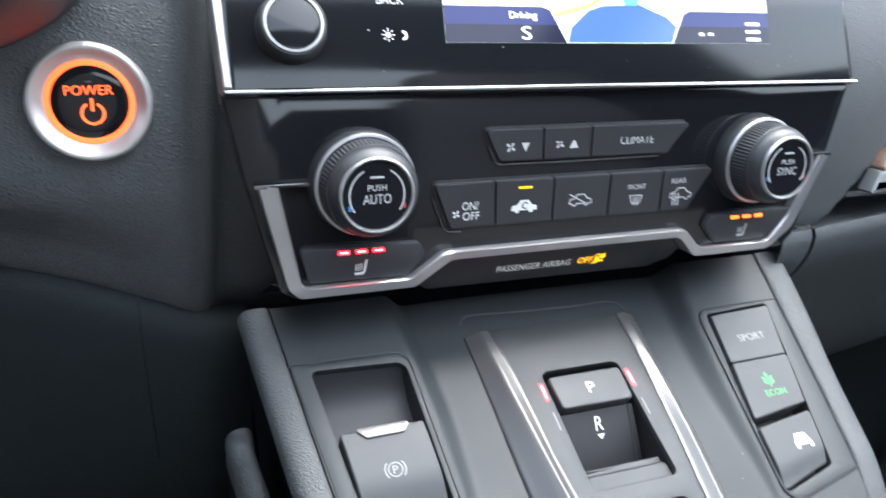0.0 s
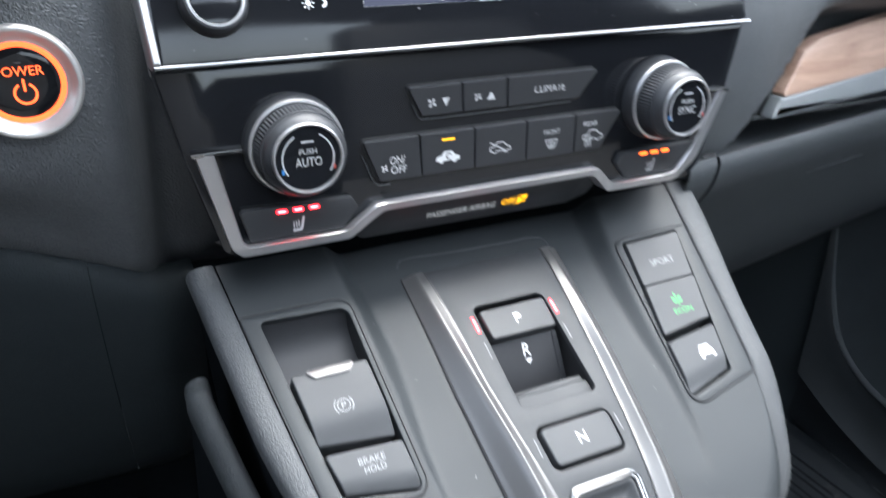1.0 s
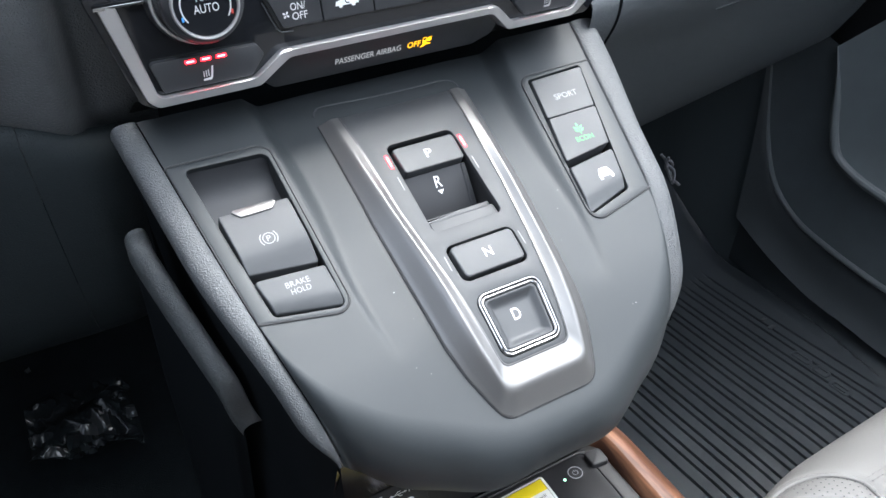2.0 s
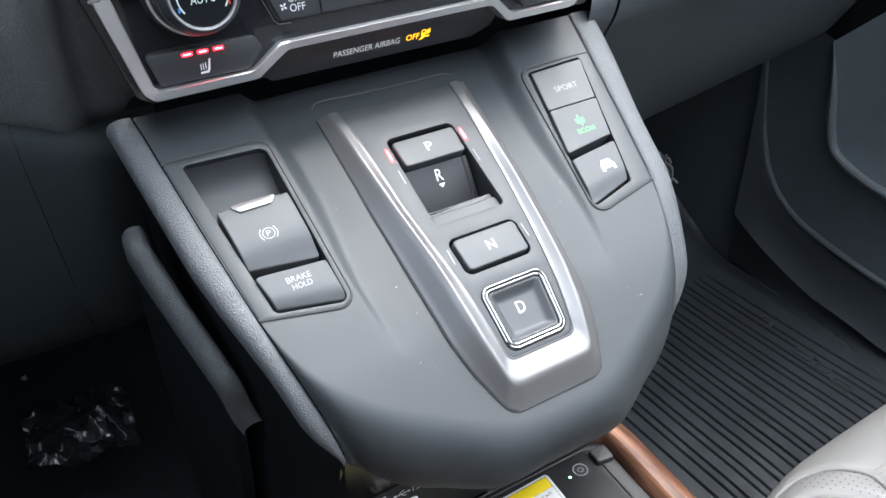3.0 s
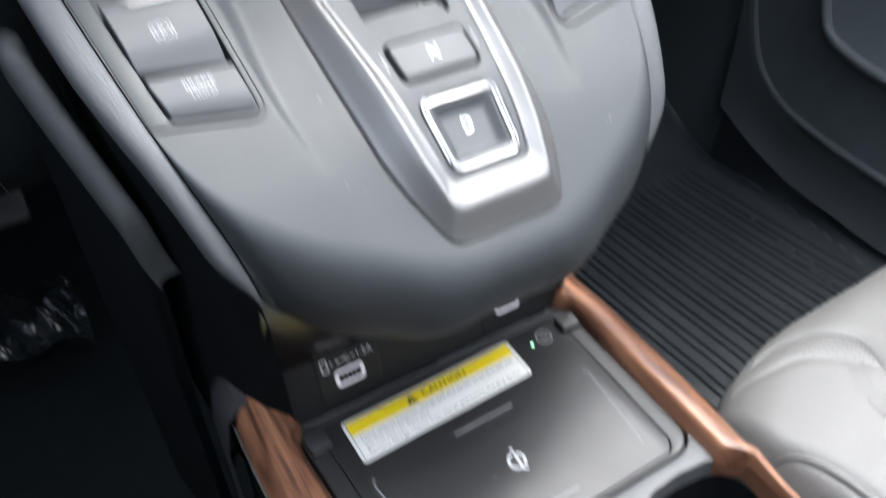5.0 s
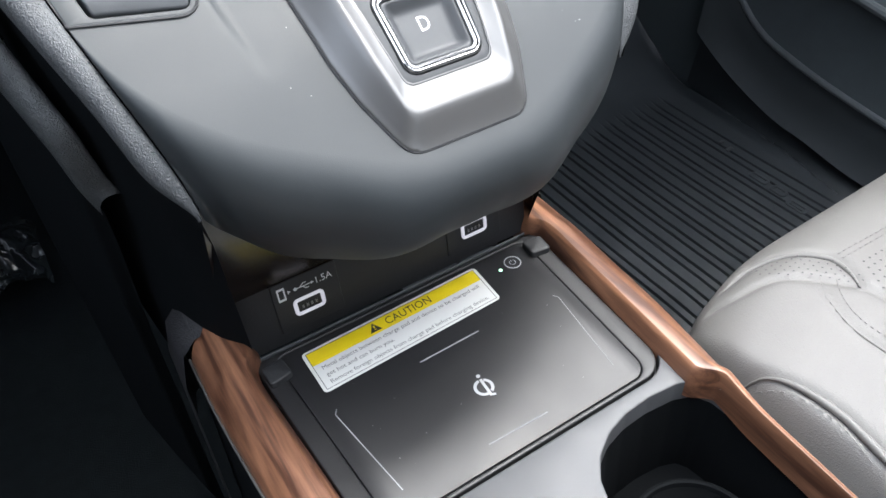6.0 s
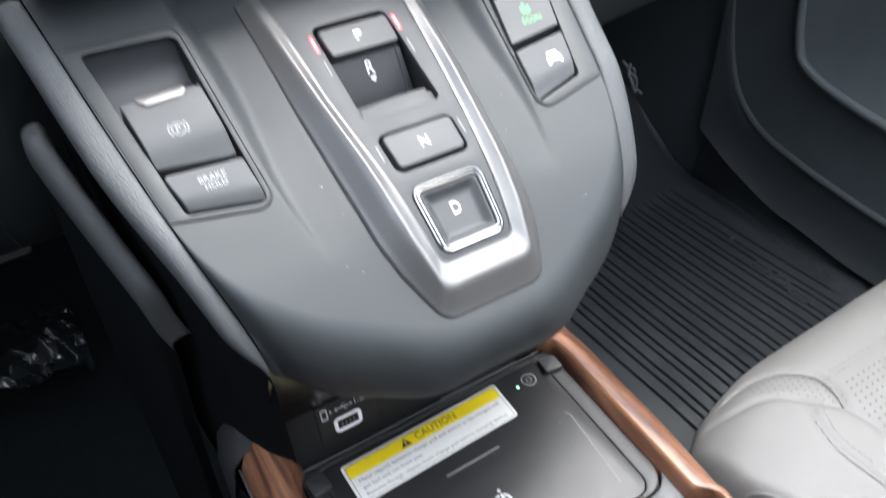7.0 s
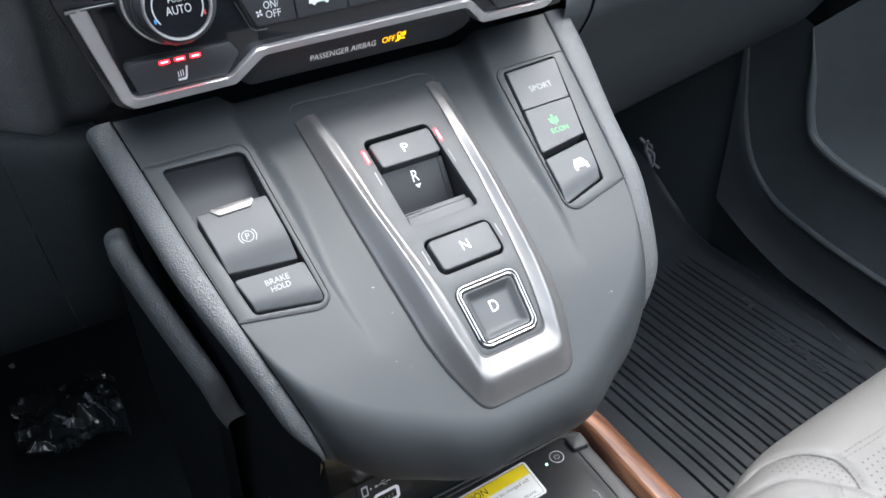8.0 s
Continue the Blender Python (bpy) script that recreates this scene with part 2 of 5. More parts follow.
def fill(bm, put, outline, holes=(), step=0, flip=False):
    """A sheet inside the outline and outside the holes, put(a, b) giving each place."""
    pts, edges = [], []
    for loop in (outline, *holes):
        s = len(pts)
        pts += [Vector(q) for q in loop]
        edges += [(s + i, s + (i + 1) % len(loop)) for i in range(len(loop))]
    if step:
        xs, ys = [q[0] for q in outline], [q[1] for q in outline]
        inner = inset(ccw(outline), step * 0.45)
        grown = [inset(ccw(h), -step * 0.45) for h in holes]
        for i in range(int((max(xs) - min(xs)) / step) + 1):
            for j in range(int((max(ys) - min(ys)) / step) + 1):
                x, y = min(xs) + (i + 0.5) * step, min(ys) + (j + 0.5) * step
                if inside(inner, x, y) and not any(inside(g, x, y) for g in grown):
                    pts.append(Vector((x, y)))
    v, _, f, *_ = geometry.delaunay_2d_cdt(pts, edges, [], 0, 1e-5)
    made = [bm.verts.new(put(q.x, q.y)) for q in v]
    for t in f:
        cx, cy = sum(v[k].x for k in t) / len(t), sum(v[k].y for k in t) / len(t)
        if inside(outline, cx, cy) and not any(inside(h, cx, cy) for h in holes):
            try:
                bm.faces.new([made[k] for k in (reversed(t) if flip else t)])
            except ValueError:
                pass


def bridge(bm, a, b, closed=True):
    n = len(a)
    for i in range(n if closed else n - 1):
        j = (i + 1) % n
        try:
            bm.faces.new((a[i], a[j], b[j], b[i]))
        except ValueError:
            pass


def loft(rings, closed=True, caps=False, bm=None):
    bm = bm or bmesh.new()
    rows = [[bm.verts.new(p) for p in r] for r in rings]
    for a, b in zip(rows, rows[1:]):
        bridge(bm, a, b, closed)
    if caps:
        for r in (rows[0], rows[-1]):
            try:
                bm.faces.new(r)
            except ValueError:
                pass
    return bm


def fix(bm, dist=1e-6):
    bmesh.ops.remove_doubles(bm, verts=bm.verts, dist=dist)
    loose = [v for v in bm.verts if not v.link_faces]
    bmesh.ops.delete(bm, geom=loose, context="VERTS")
    bmesh.ops.recalc_face_normals(bm, faces=bm.faces)
    return bm


def dense(p, step):
    """The polygon with further points along its long edges."""
    out = []
    for (ax, ay), (bx, by) in zip(p, p[1:] + p[:1]):
        n = max(1, int(math.hypot(bx - ax, by - ay) / step))
        out += [(ax + (bx - ax) * k / n, ay + (by - ay) * k / n) for k in range(n)]
    return out


def slab(outline, M, low, top, bev=0.5, holes=(), step=0, seg=2, bottom=False, bm=None, hold=0.0):
    """A plate with rounded edges over an outline, from height low to height top, with holes through it."""
    bm = bm or bmesh.new()
    outline, holes = ccw(outline), [ccw(h) for h in holes]
    if step:
        outline, holes = dense(outline, step), [dense(h, step) for h in holes]
    tops, loops = [], [(outline, 1)] + [(h, -1) for h in holes]
    for loop, way in loops:
        rings = []
        for k in range(seg + 1):
            a = math.pi / 2 * k / seg
            ring = inset(loop, way * bev * (1 - math.sin(a)))
            rings.append([M(x, y, top - bev * (1 - math.cos(a))) for x, y in ring])
        rings.append([M(x, y, low) for x, y in loop])
        loft(rings, bm=bm)
        inner = inset(loop, way * (bev + hold))
        if hold:
            loft([[M(x, y, top) for x, y in inset(loop, way * bev)], [M(x, y, top) for x, y in inner]], bm=bm)
        tops.append(inner)
    fill(bm, lambda x, y: M(x, y, top), tops[0], tops[1:], step)
    if bottom:
        fill(bm, lambda x, y: M(x, y, low), outline, holes, step)
    return fix(bm)


def lathe(profile, M, a, b, seg=48, bm=None):
    """A turned body round the place (a, b): rows of radius and height."""
    rings = [[M(a + r * math.cos(2 * math.pi * k / seg), b + r * math.sin(2 * math.pi * k / seg), h) for k in range(seg)] for r, h in profile]
    return fix(loft(rings, bm=bm), 1e-7)


def ring_bar(r0, r1, h0, h1, M, a, b, start=0.0, end=360.0, seg=40, bm=None):
    """A flat ring, or an arc of one."""
    bm = bm or bmesh.new()
    full = end - start >= 359.9
    rows = []
    for k in range(seg if full else seg + 1):
        t = radians(start + (end - start) * k / seg)
        c, s = math.cos(t), math.sin(t)
        rows.append([M(a + r * c, b + r * s, h) for r, h in ((r0, h0), (r0, h1), (r1, h1), (r1, h0))])
    vs = [[bm.verts.new(p) for p in r] for r in rows]
    for i in range(len(vs) if full else len(vs) - 1):
        bridge(bm, vs[i], vs[(i + 1) % len(vs)])
    return fix(bm, 1e-7)


def tube(path, r, seg=8, bm=None):
    """A round bar along a line of places (metres)."""
    path = [Vector(p) for p in path]
    rings = []
    up = Vector((0.13, 0.21, 0.97))
    for i, p in enumerate(path):
        d = (path[min(i + 1, len(path) - 1)] - path[max(i - 1, 0)]).normalized()
        s = d.cross(up).normalized()
        w = s.cross(d)
        rr = r(i / (len(path) - 1)) if callable(r) else r
        rings.append([p + (s * math.cos(2 * math.pi * k / seg) + w * math.sin(2 * math.pi * k / seg)) * rr for k in range(seg)])
    return loft(rings, caps=True, bm=bm)


def curve_points(points, n=24):
    """A smooth line through places."""
    ts = [0.0]
    for a, b in zip(points, points[1:]):
        ts.append(ts[-1] + (Vector(b) - Vector(a)).length)
    fs = [spline(ts, [p[k] for p in points]) for k in range(len(points[0]))]
    return [tuple(f(ts[-1] * i / n) for f in fs) for i in range(n + 1)]


FONT_CACHE = {}


def glyphs(text):
    if text not in FONT_CACHE:
        cu = bpy.data.curves.new("type", "FONT")
        cu.body, cu.align_x, cu.align_y, cu.resolution_u = text, "LEFT", "BOTTOM_BASELINE", 3
        cu.space_line = 0.8
        ob = bpy.data.objects.new("type", cu)
        scene.collection.objects.link(ob)
        dg = bpy.context.evaluated_depsgraph_get()
        me = bpy.data.meshes.new_from_object(ob.evaluated_get(dg))
        pts = [tuple(v.co) for v in me.vertices]
        polys = [tuple(p.vertices) for p in me.polygons]
        bpy.data.objects.remove(ob)
        bpy.data.curves.remove(cu)
        bpy.data.meshes.remove(me)
        x0, x1 = min(p[0] for p in pts), max(p[0] for p in pts)
        y0, y1 = min(p[1] for p in pts), max(p[1] for p in pts)
        FONT_CACHE[text] = ([((p[0] - (x0 + x1) / 2), (p[1] - (y0 + y1) / 2)) for p in pts], polys, x1 - x0, y1 - y0)
    return FONT_CACHE[text]


def lettering(name, text, M, a, b, h, width, height, mat, parent, up=1, label="", slant=0.0, turn=0.0):
    """Words printed on a surface, middle at (a, b)."""
    pts, polys, w, hh = glyphs(text)
    c, s = math.cos(radians(turn)), math.sin(radians(turn))
    bm = bmesh.new()
    vs = []
    for x, y in pts:
        x, y = x / w * width, y / hh * height
        x += slant * y
        x, y = x * c - y * s, x * s + y * c
        vs.append(bm.verts.new(M(a + x, b + up * y, h)))
    for p in polys:
        try:
            bm.faces.new([vs[k] for k in p])
        except ValueError:
            pass
    return part(name, bm, mat, parent, label, smooth=False)


def marks(name, polys, M, a, b, h, size, mat, parent, up=1, label="", turn=0.0):
    """A small printed sign made of flat polygons, in units of size round (a, b)."""
    c, s = math.cos(radians(turn)), math.sin(radians(turn))
    bm = bmesh.new()
    for p in polys:
        fill(bm, lambda x, y: M(a + size * (x * c - y * s), b + up * size * (x * s + y * c), h), ccw(p))
    return part(name, fix(bm, 1e-7), mat, parent, label, smooth=False)


def box2(x0, y0, x1, y1):
    return [(x0, y0), (x1, y0), (x1, y1), (x0, y1)]


def line2(ax, ay, bx, by, w):
    d = Vector((bx - ax, by - ay)).normalized() * w / 2
    return [(ax + d.y, ay - d.x), (bx + d.y, by - d.x), (bx - d.y, by + d.x), (ax - d.y, ay + d.x)]


def disc2(x, y, r, n=12):
    return [(x + r * math.cos(2 * math.pi * k / n), y + r * math.sin(2 * math.pi * k / n)) for k in range(n)]


def arc2(x, y, r, w, a0, a1, n=10):
    o = [(x + (r + w / 2) * math.cos(radians(a0 + (a1 - a0) * k / n)), y + (r + w / 2) * math.sin(radians(a0 + (a1 - a0) * k / n))) for k in range(n + 1)]
    i = [(x + (r - w / 2) * math.cos(radians(a0 + (a1 - a0) * k / n)), y + (r - w / 2) * math.sin(radians(a0 + (a1 - a0) * k / n))) for k in range(n + 1)]
    return o + i[::-1]


# ---------------------------------------------------------------- the surfaces that things are laid out on
# the sloping console top: a across, b down the slope, h out of it
C0, CU, CN = Vector((0, 0.277, 0.655)), Vector((0, -0.835, -0.551)), Vector((0, -0.551, 0.835))


def con(a, b, h=0.0):
    return C0 + Vector((a * MM, 0, 0)) + CU * (b * MM) + CN * (h * MM)


def cli(a, b, h=0.0):
    """The upright climate panel: a across, b height above the floor, h towards the seats."""
    return Vector((a, 275 - h, b)) * MM


def scr(a, b, h=0.0):
    """The display, leaning away: b up along it from its lower edge."""
    return Vector((a * MM, 0.273, 0.774)) + Vector((0, 0.33, 0.944)) * (b * MM) + Vector((0, -0.944, 0.33)) * (h * MM)


def pad(a, b, h=0.0):
    """The level charging tray: a across, b ahead."""
    return Vector((a, b, 400 + h)) * MM


crest = spline([-20, 0, 20, 40, 60, 80, 100, 120, 140, 150, 160, 170], [-6.5, -1.4, 1.6, 3.6, 5.2, 7.2, 9.2, 9.8, 8.0, 6.2, 3.8, 0.6])


ridge = spline([-20, 0, 20, 40, 60, 80, 100, 120, 140, 150, 160, 170], [-5.5, -0.9, 3.0, 6.1, 8.8, 11.0, 12.9, 13.4, 11.4, 9.4, 7.2, 4.8])


def ins(a, b, h=0.0):
    """The raised gear insert, which bulges along the slope."""
    return con(a, b, crest(b) + h)

# ---------------------------------------------------------------- centre console
console = thing("center_console", (0, 0.2, 0.05), "satin grey plastic centre console with push-button gear selector", "console")

half_width = spline([-45, -3, 45, 91, 140, 190], [137.5, 131.7, 125, 118, 111.5, 104])
crease = spline([-40, -15, 15, 45, 85, 124, 160], [82.5, 79, 75.3, 73, 71.2, 66.2, 62])


def shoulder(s):
    """How far down the slope the flat top runs at the share s of the width."""
    return 82 + 92.5 * max(0.0, 1 - abs(s) ** 2.52) ** 0.47 + 9.0 * (1 - sm(0.15, 0.6, abs(s)))


def nose_curve(s):
    """The four handles of the wall that falls from the crease to the lower lip."""
    v = shoulder(s)
    p0, p3, a = con(s * half_width(v), v, top_height(s * half_width(v), v)), lip(s), abs(s)
    run = (p0 - con(s * half_width(v - 2), v - 2, top_height(s * half_width(v - 2), v - 2))).normalized()
    turn, bulge = radians(3) * sm(0.4, 0.75, a) * (1 - sm(0.8, 1.0, a)), 0.013 * sm(0.52, 0.8, a) * (1 - sm(0.85, 1.0, a))
    p1 = p0 + (run * math.cos(turn) - CN * math.sin(turn)) * mix(0.0405 + 0.0135 * sm(0.1, 0.42, a), 0.0243, a**3)
    p2 = p3 + Vector((0, -0.0265 * (1 - a**3) - bulge, 0.018 * a**3 - 0.0016 * (1 - a**3)))
    return p0, p1, p2, p3


def along(p, t):
    return p[0] * (1 - t) ** 3 + p[1] * 3 * t * (1 - t) ** 2 + p[2] * 3 * t * t * (1 - t) + p[3] * t**3


crease_foot = spline([-45, -20, 0, 20, 40, 60, 80, 100, 120, 134, 160], [-11.5, -10.0, -8.4, -7.0, -5.6, -4.3, -3.1, -2.1, -1.0, 0.0, 0.0])
valley = spline([-45, -20, 0, 20, 40, 60, 80, 100, 125, 160], [-10.5, -8.6, -6.6, -5.0, -3.4, -2.2, -1.3, -0.7, 0.0, 0.0])


def top_height(x, v):
    run = 9.0 - 6.0 * sm(20, 115, v)
    out = min(1.0, max(0.0, (crease(v) - run - abs(x)) / max(6.0, crease(v) - run - 46)))
    floor = min(0.0, mix(crease_foot(v), valley(v), out))
    t = (crease(v) - abs(x)) / run
    t = 0.5 * (math.sqrt(t * t + 0.003) - math.sqrt((t - 1) ** 2 + 0.02) + 1)
    return floor * min(1.0, max(0.0, t)) - 5.5 * sm(125, 200, v)


WING = [(-131.5, -3), (-79.5, -2.5), (-72.5, 100.5), (-117.6, 91.2)]
SEAM = [(-46.8, -9.5), (-46.0, 20), (-45.2, 60), (-43.0, 98), (-40.4, 135), (-36.6, 152), (-31.0, 167), (-26.5, 177.6)]


def mirror(p):
    return [(-x, y) for x, y in p][::-1]


wing_l = ccw(rounded(WING, [1.0, 8, 7, 1.0]))
wing_r = ccw(mirror(wing_l))
SEAM_R = [0, 30, 60, 60, 50, 40, 30, 12]
seam = ccw(rounded(SEAM + mirror(SEAM), SEAM_R + SEAM_R[::-1], 6))


def lip(s):
    """The lower edge of the console's nose."""
    return Vector((101.4 * s, 197.3 - 38.8 * abs(s) ** 3.39, 468.7 + 71.5 * abs(s) ** 3.31)) * MM


def console_shell():
    bm = bmesh.new()
    cols, rows_top, rows_low = 176, 110, 26
    grid, flat = [], []
    for i in range(cols + 1):
        s = math.sin(math.pi / 2 * (2 * i / cols - 1))
        vs = shoulder(s)
        line, place = [], []
        for j in range(rows_top + 1):
            v = mix(-34, vs, j / rows_top)
            x = s * half_width(v)
            line.append(con(x, v, top_height(x, v)))
            place.append((x, v))
        wall = nose_curve(s)
        p3 = wall[3]
        for j in range(1, rows_low + 1):
            line.append(along(wall, j / rows_low))
            q = line[-1]
            v = (q - C0).dot(CU) / MM
            place.append((q.x / MM, v) if v < 184 and abs(s) < 0.5 and j < 6 else None)
        line.append(p3 + Vector((0, 0.03, 0.006)))
        place.append(None)
        grid.append([bm.verts.new(p) for p in line])
        flat.append(place)
    cuts = [inset(o, 2.2) for o in (wing_l, wing_r, seam)]
    for i in range(cols):
        for j in range(len(grid[0]) - 1):
            four = [flat[i][j], flat[i + 1][j], flat[i + 1][j + 1], flat[i][j + 1]]
            if (j < rows_top and any(inside(c, *q) for q in four for c in cuts)) or (j >= rows_top and all(four) and all(inside(cuts[2], *q) for q in four)):
                continue
            bm.faces.new((grid[i][j], grid[i + 1][j], grid[i + 1][j + 1], grid[i][j + 1]))
    bmesh.ops.recalc_face_normals(bm, faces=bm.faces)
    return bm


part("shell", console_shell(), SATIN, console, sharp=60)
skirt = [[p + Vector((0, 0.005, 0.004)), p + Vector((0, 0.008, -0.004)), Vector((p.x * 0.985, 0.216, 0.439))] for p in (lip(-1 + 2 * k / 60) for k in range(61))]
part("nose_skirt", fix(loft(skirt, closed=False)), SKIRT, console, "glossy black skirt under the nose")


def side_edge(t, side):
    """The line where the shell meets its padded flank, from the dash (t = 0) to the tip of the nose (1)."""
    v1 = shoulder(1.0)
    if t < 0.62:
        v = mix(-34, v1, t / 0.62)
        return con(side * half_width(v), v, top_height(half_width(v), v))
    q = along(nose_curve(1.0), (t - 0.62) / 0.38)
    return Vector((side * q.x, q.y, q.z))


PADLINES = [(0.0, -1.6), (0.2, 0.1), (0.9, 0.9), (2.5, 1.35), (5.5, 1.4), (8.5, 0.9), (10.8, -0.3), (12.4, -2.4), (13.2, -5.5), (13.4, -9.0)]


def side_pad(side):
    """The padded edge strip and, under it, the plain flank that drops towards the floor."""
    rings, walls = [], []
    for i in range(91):
        t = i / 90
        p = side_edge(t, side)
        taper = 1 - 0.85 * sm(0.84, 1.0, t) ** 1.4
        out = Vector((side, 0, 0))
        up = (CN * (1 - sm(0.55, 0.95, t)) + Vector((0, -0.75, 0.66)) * sm(0.55, 0.95, t)).normalized()
        wide = 1.22 + 0.35 * (1 - sm(0.1, 0.5, t)) if side > 0 else 1.0 - 0.3 * sm(0.45, 0.8, t)
        ring = [p + out * ((a * wide * taper + 0.6) * MM) + up * (b * taper * MM) for a, b in PADLINES]
        rings.append(ring)
        q = ring[-1] - out * 0.0012
        walls.append([q + up * 0.003, q - up * 0.002, q + Vector((-side * 0.004, 0.02, -0.03)), q + Vector((-side * 0.01, 0.05, -0.13)), q + Vector((-side * 0.012, 0.06, -0.3))])
    return loft(rings, closed=False), loft(walls, closed=False)


for side in (-1, 1):
    strip_mesh, wall_mesh = side_pad(side)
    part("side_pad", fix(strip_mesh), LEATHER, console, "charcoal grained leatherette edge pad", sharp=70)
    part("flank_wall", fix(wall_mesh), FLANKSHADE, console, "plastic flank with shade painted in", sharp=70)

# lower padded shoulder that runs along the console's driver-side flank
path = curve_points([(-0.157, 0.290, 0.628), (-0.151, 0.275, 0.605), (-0.1405, 0.250, 0.570), (-0.132, 0.231, 0.544), (-0.129, 0.2255, 0.537)], 60)
rings, walls = [], []
for i, q in enumerate(path):
    t = i / 60
    ends = (1 - sm(0.0, 0.16, t)) ** 2 + (1 - sm(0.0, 0.12, 1 - t)) ** 2
    p = Vector(q) - CN * (0.010 * ends + 0.03 * (1 - sm(0.0, 0.22, 1 - t)) ** 2)
    rings.append([p + Vector((-(a - 3.0 * ends) * MM, 0, 0)) + CN * (b * MM) for a, b in ((-7.0, -14), (-6.2, -4), (-5.6, -0.5), (-4.4, 1.6), (-2.4, 2.6), (0.2, 2.3), (2.4, 0.9), (4.2, -1.8), (5.4, -6.0), (5.8, -12.0), (5.8, -18.0))])
    q = rings[-1][-1]
    walls.append([q + Vector((0.0012, 0, 0.002)), q + Vector((0.001, 0.012, -0.03)), q + Vector((-0.002, 0.04, -0.12)), q + Vector((-0.006, 0.07, -0.38))])
part("knee_rail", fix(loft(rings, closed=False)), KNEE, console, "charcoal leatherette lower shoulder", sharp=80)
part("lower_flank", fix(loft(walls, closed=False)), FLANKSHADE, console)


def well(outline, depth, name, label=""):
    """The inside of an opening: its walls and floor."""
    o = ccw(outline)
    bm = loft([[con(x, y, 0.2) for x, y in inset(o, -0.4)], [con(x, y, -depth) for x, y in o]])
    fill(bm, lambda x, y: con(x, y, -depth), o)
    return part(name, fix(bm), DARK, console, label)


# driver-side panel: finger pocket, parking brake switch, brake hold button
POCKET = [(-123.4, 1.0), (-81.4, 2.6), (-75.4, 97.2), (-109.9, 90.6)]
pocket = rounded(POCKET, [2.5, 5, 3.5, 3.5])
part("wing_panel", slab(wing_l, con, -3.0, 0.55, 0.5, [pocket], step=14), SATIN, console)
well(rounded(POCKET, 3), 17, "switch_well")
# the sloping back wall of the finger pocket
slope = loft([[con(-123, 1.4, -2.5), con(-81.5, 3.0, -2.5)], [con(-122, 6, -10), con(-81, 7, -10)], [con(-119.5, 16, -14.5), con(-80.5, 16, -14.5)], [con(-117, 36, -16), con(-79.5, 36, -16)]], closed=False)
part("finger_pocket", fix(slope), POCKETSKIN, console)


def key(name, outline, M, top, low, mat, parent, bev=0.8, r=1.2, step=0, label=""):
    return part(name, slab(rounded(outline, r), M, low, top, bev, step=step, seg=3, hold=0.3), mat, parent, label)


def epb_surface(a, b, h=0.0):
    return con(a, b, h - 5.5 * sm(54, 72, b) + 1.0 * sm(30, 40, b))


epb = key("parking_brake_switch", [(-117.0, 32.2), (-81.0, 32.2), (-78.6, 69.6), (-113.4, 65.8)], epb_surface, 2.0, -9, GREYKEY, console, 0.7, 1.3, 4)
part("chrome_lip", slab(rounded([(-111.4, 31.4), (-86.4, 31.4), (-90.5, 36.4), (-106.6, 36.6)], 1.2), epb_surface, 0.5, 3.0, 0.4), SILVER, epb, "bright satin finger lip")
lettering("legend", "P", epb_surface, -98, 51.5, 2.08, 2.1, 3.1, DIMPRINT, epb, up=-1)
marks("legend", [arc2(0, 0, 0.62, 0.09, 0, 180, 16), arc2(0, 0, 0.62, 0.09, 180, 360, 16), arc2(0, 0, 0.92, 0.1, -45, 45, 8), arc2(0, 0, 0.92, 0.1, 135, 225, 8)], epb_surface, -98, 51.5, 2.08, 4.7, DIMPRINT, epb, up=-1)
hold = key("brake_hold_button", [(-112.8, 71.0), (-77.9, 73.6), (-75.8, 95.6), (-108.5, 89.2)], lambda a, b, h=0.0: con(a, b, h - 3.2 * sm(86, 94, b - (a + 92) * 0.16)), 2.4, -9, GREYKEY, console, 0.8, 1.6, 3)
lettering("legend", "BRAKE", con, -93.6, 78.0, 2.48, 12.0, 3.0, DIMPRINT, hold, up=-1)
lettering("legend", "HOLD", con, -93.2, 82.0, 2.48, 9.8, 3.0, DIMPRINT, hold, up=-1)

# passenger-side panel: drive mode buttons
MODES = [(83.8, 0.6), (124.0, -1.2), (105.0, 87.8), (72.4, 95.8)]
modes = rounded(MODES, [2.5, 2, 3, 3])
part("wing_panel", slab(wing_r, con, -3.0, 0.55, 0.5, [modes], step=14), SATIN, console)
well(rounded(MODES, 3), 12, "switch_well")
sport = key("sport_button", [(84.9, 2.4), (122.8, 0.8), (115.8, 29.8), (81.2, 30.2)], con, 1.8, -9, GREYKEY, console, 0.6, 1.2)
econ = key("econ_button", [(81.0, 31.0), (115.6, 30.6), (109.4, 56.8), (76.2, 60.8)], con, 2.6, -9, GREYKEY, console, 0.7, 1.2)
ev = key("ev_button", [(76.0, 65.0), (109.0, 61.0), (103.6, 86.4), (73.8, 94.2)], lambda a, b, h=0.0: con(a, b, h - 2.6 * sm(81, 90, b + (a - 90) * 0.2)), 2.4, -9, GREYKEY, console, 0.8, 1.6, 3)
lettering("legend", "SPORT", con, 101.5, 17.6, 1.88, 16.5, 3.9, DIMPRINT, sport, up=-1)
lettering("legend", "ECON", con, 96.0, 49.4, 2.68, 12.0, 3.2, GREEN, econ, up=-1, label="lit green lettering")
leaf = [line2(0, -1.0, 0, 0.35, 0.12), [(0, 0.3), (0.24, 0.68), (0, 1.15), (-0.24, 0.68)]]
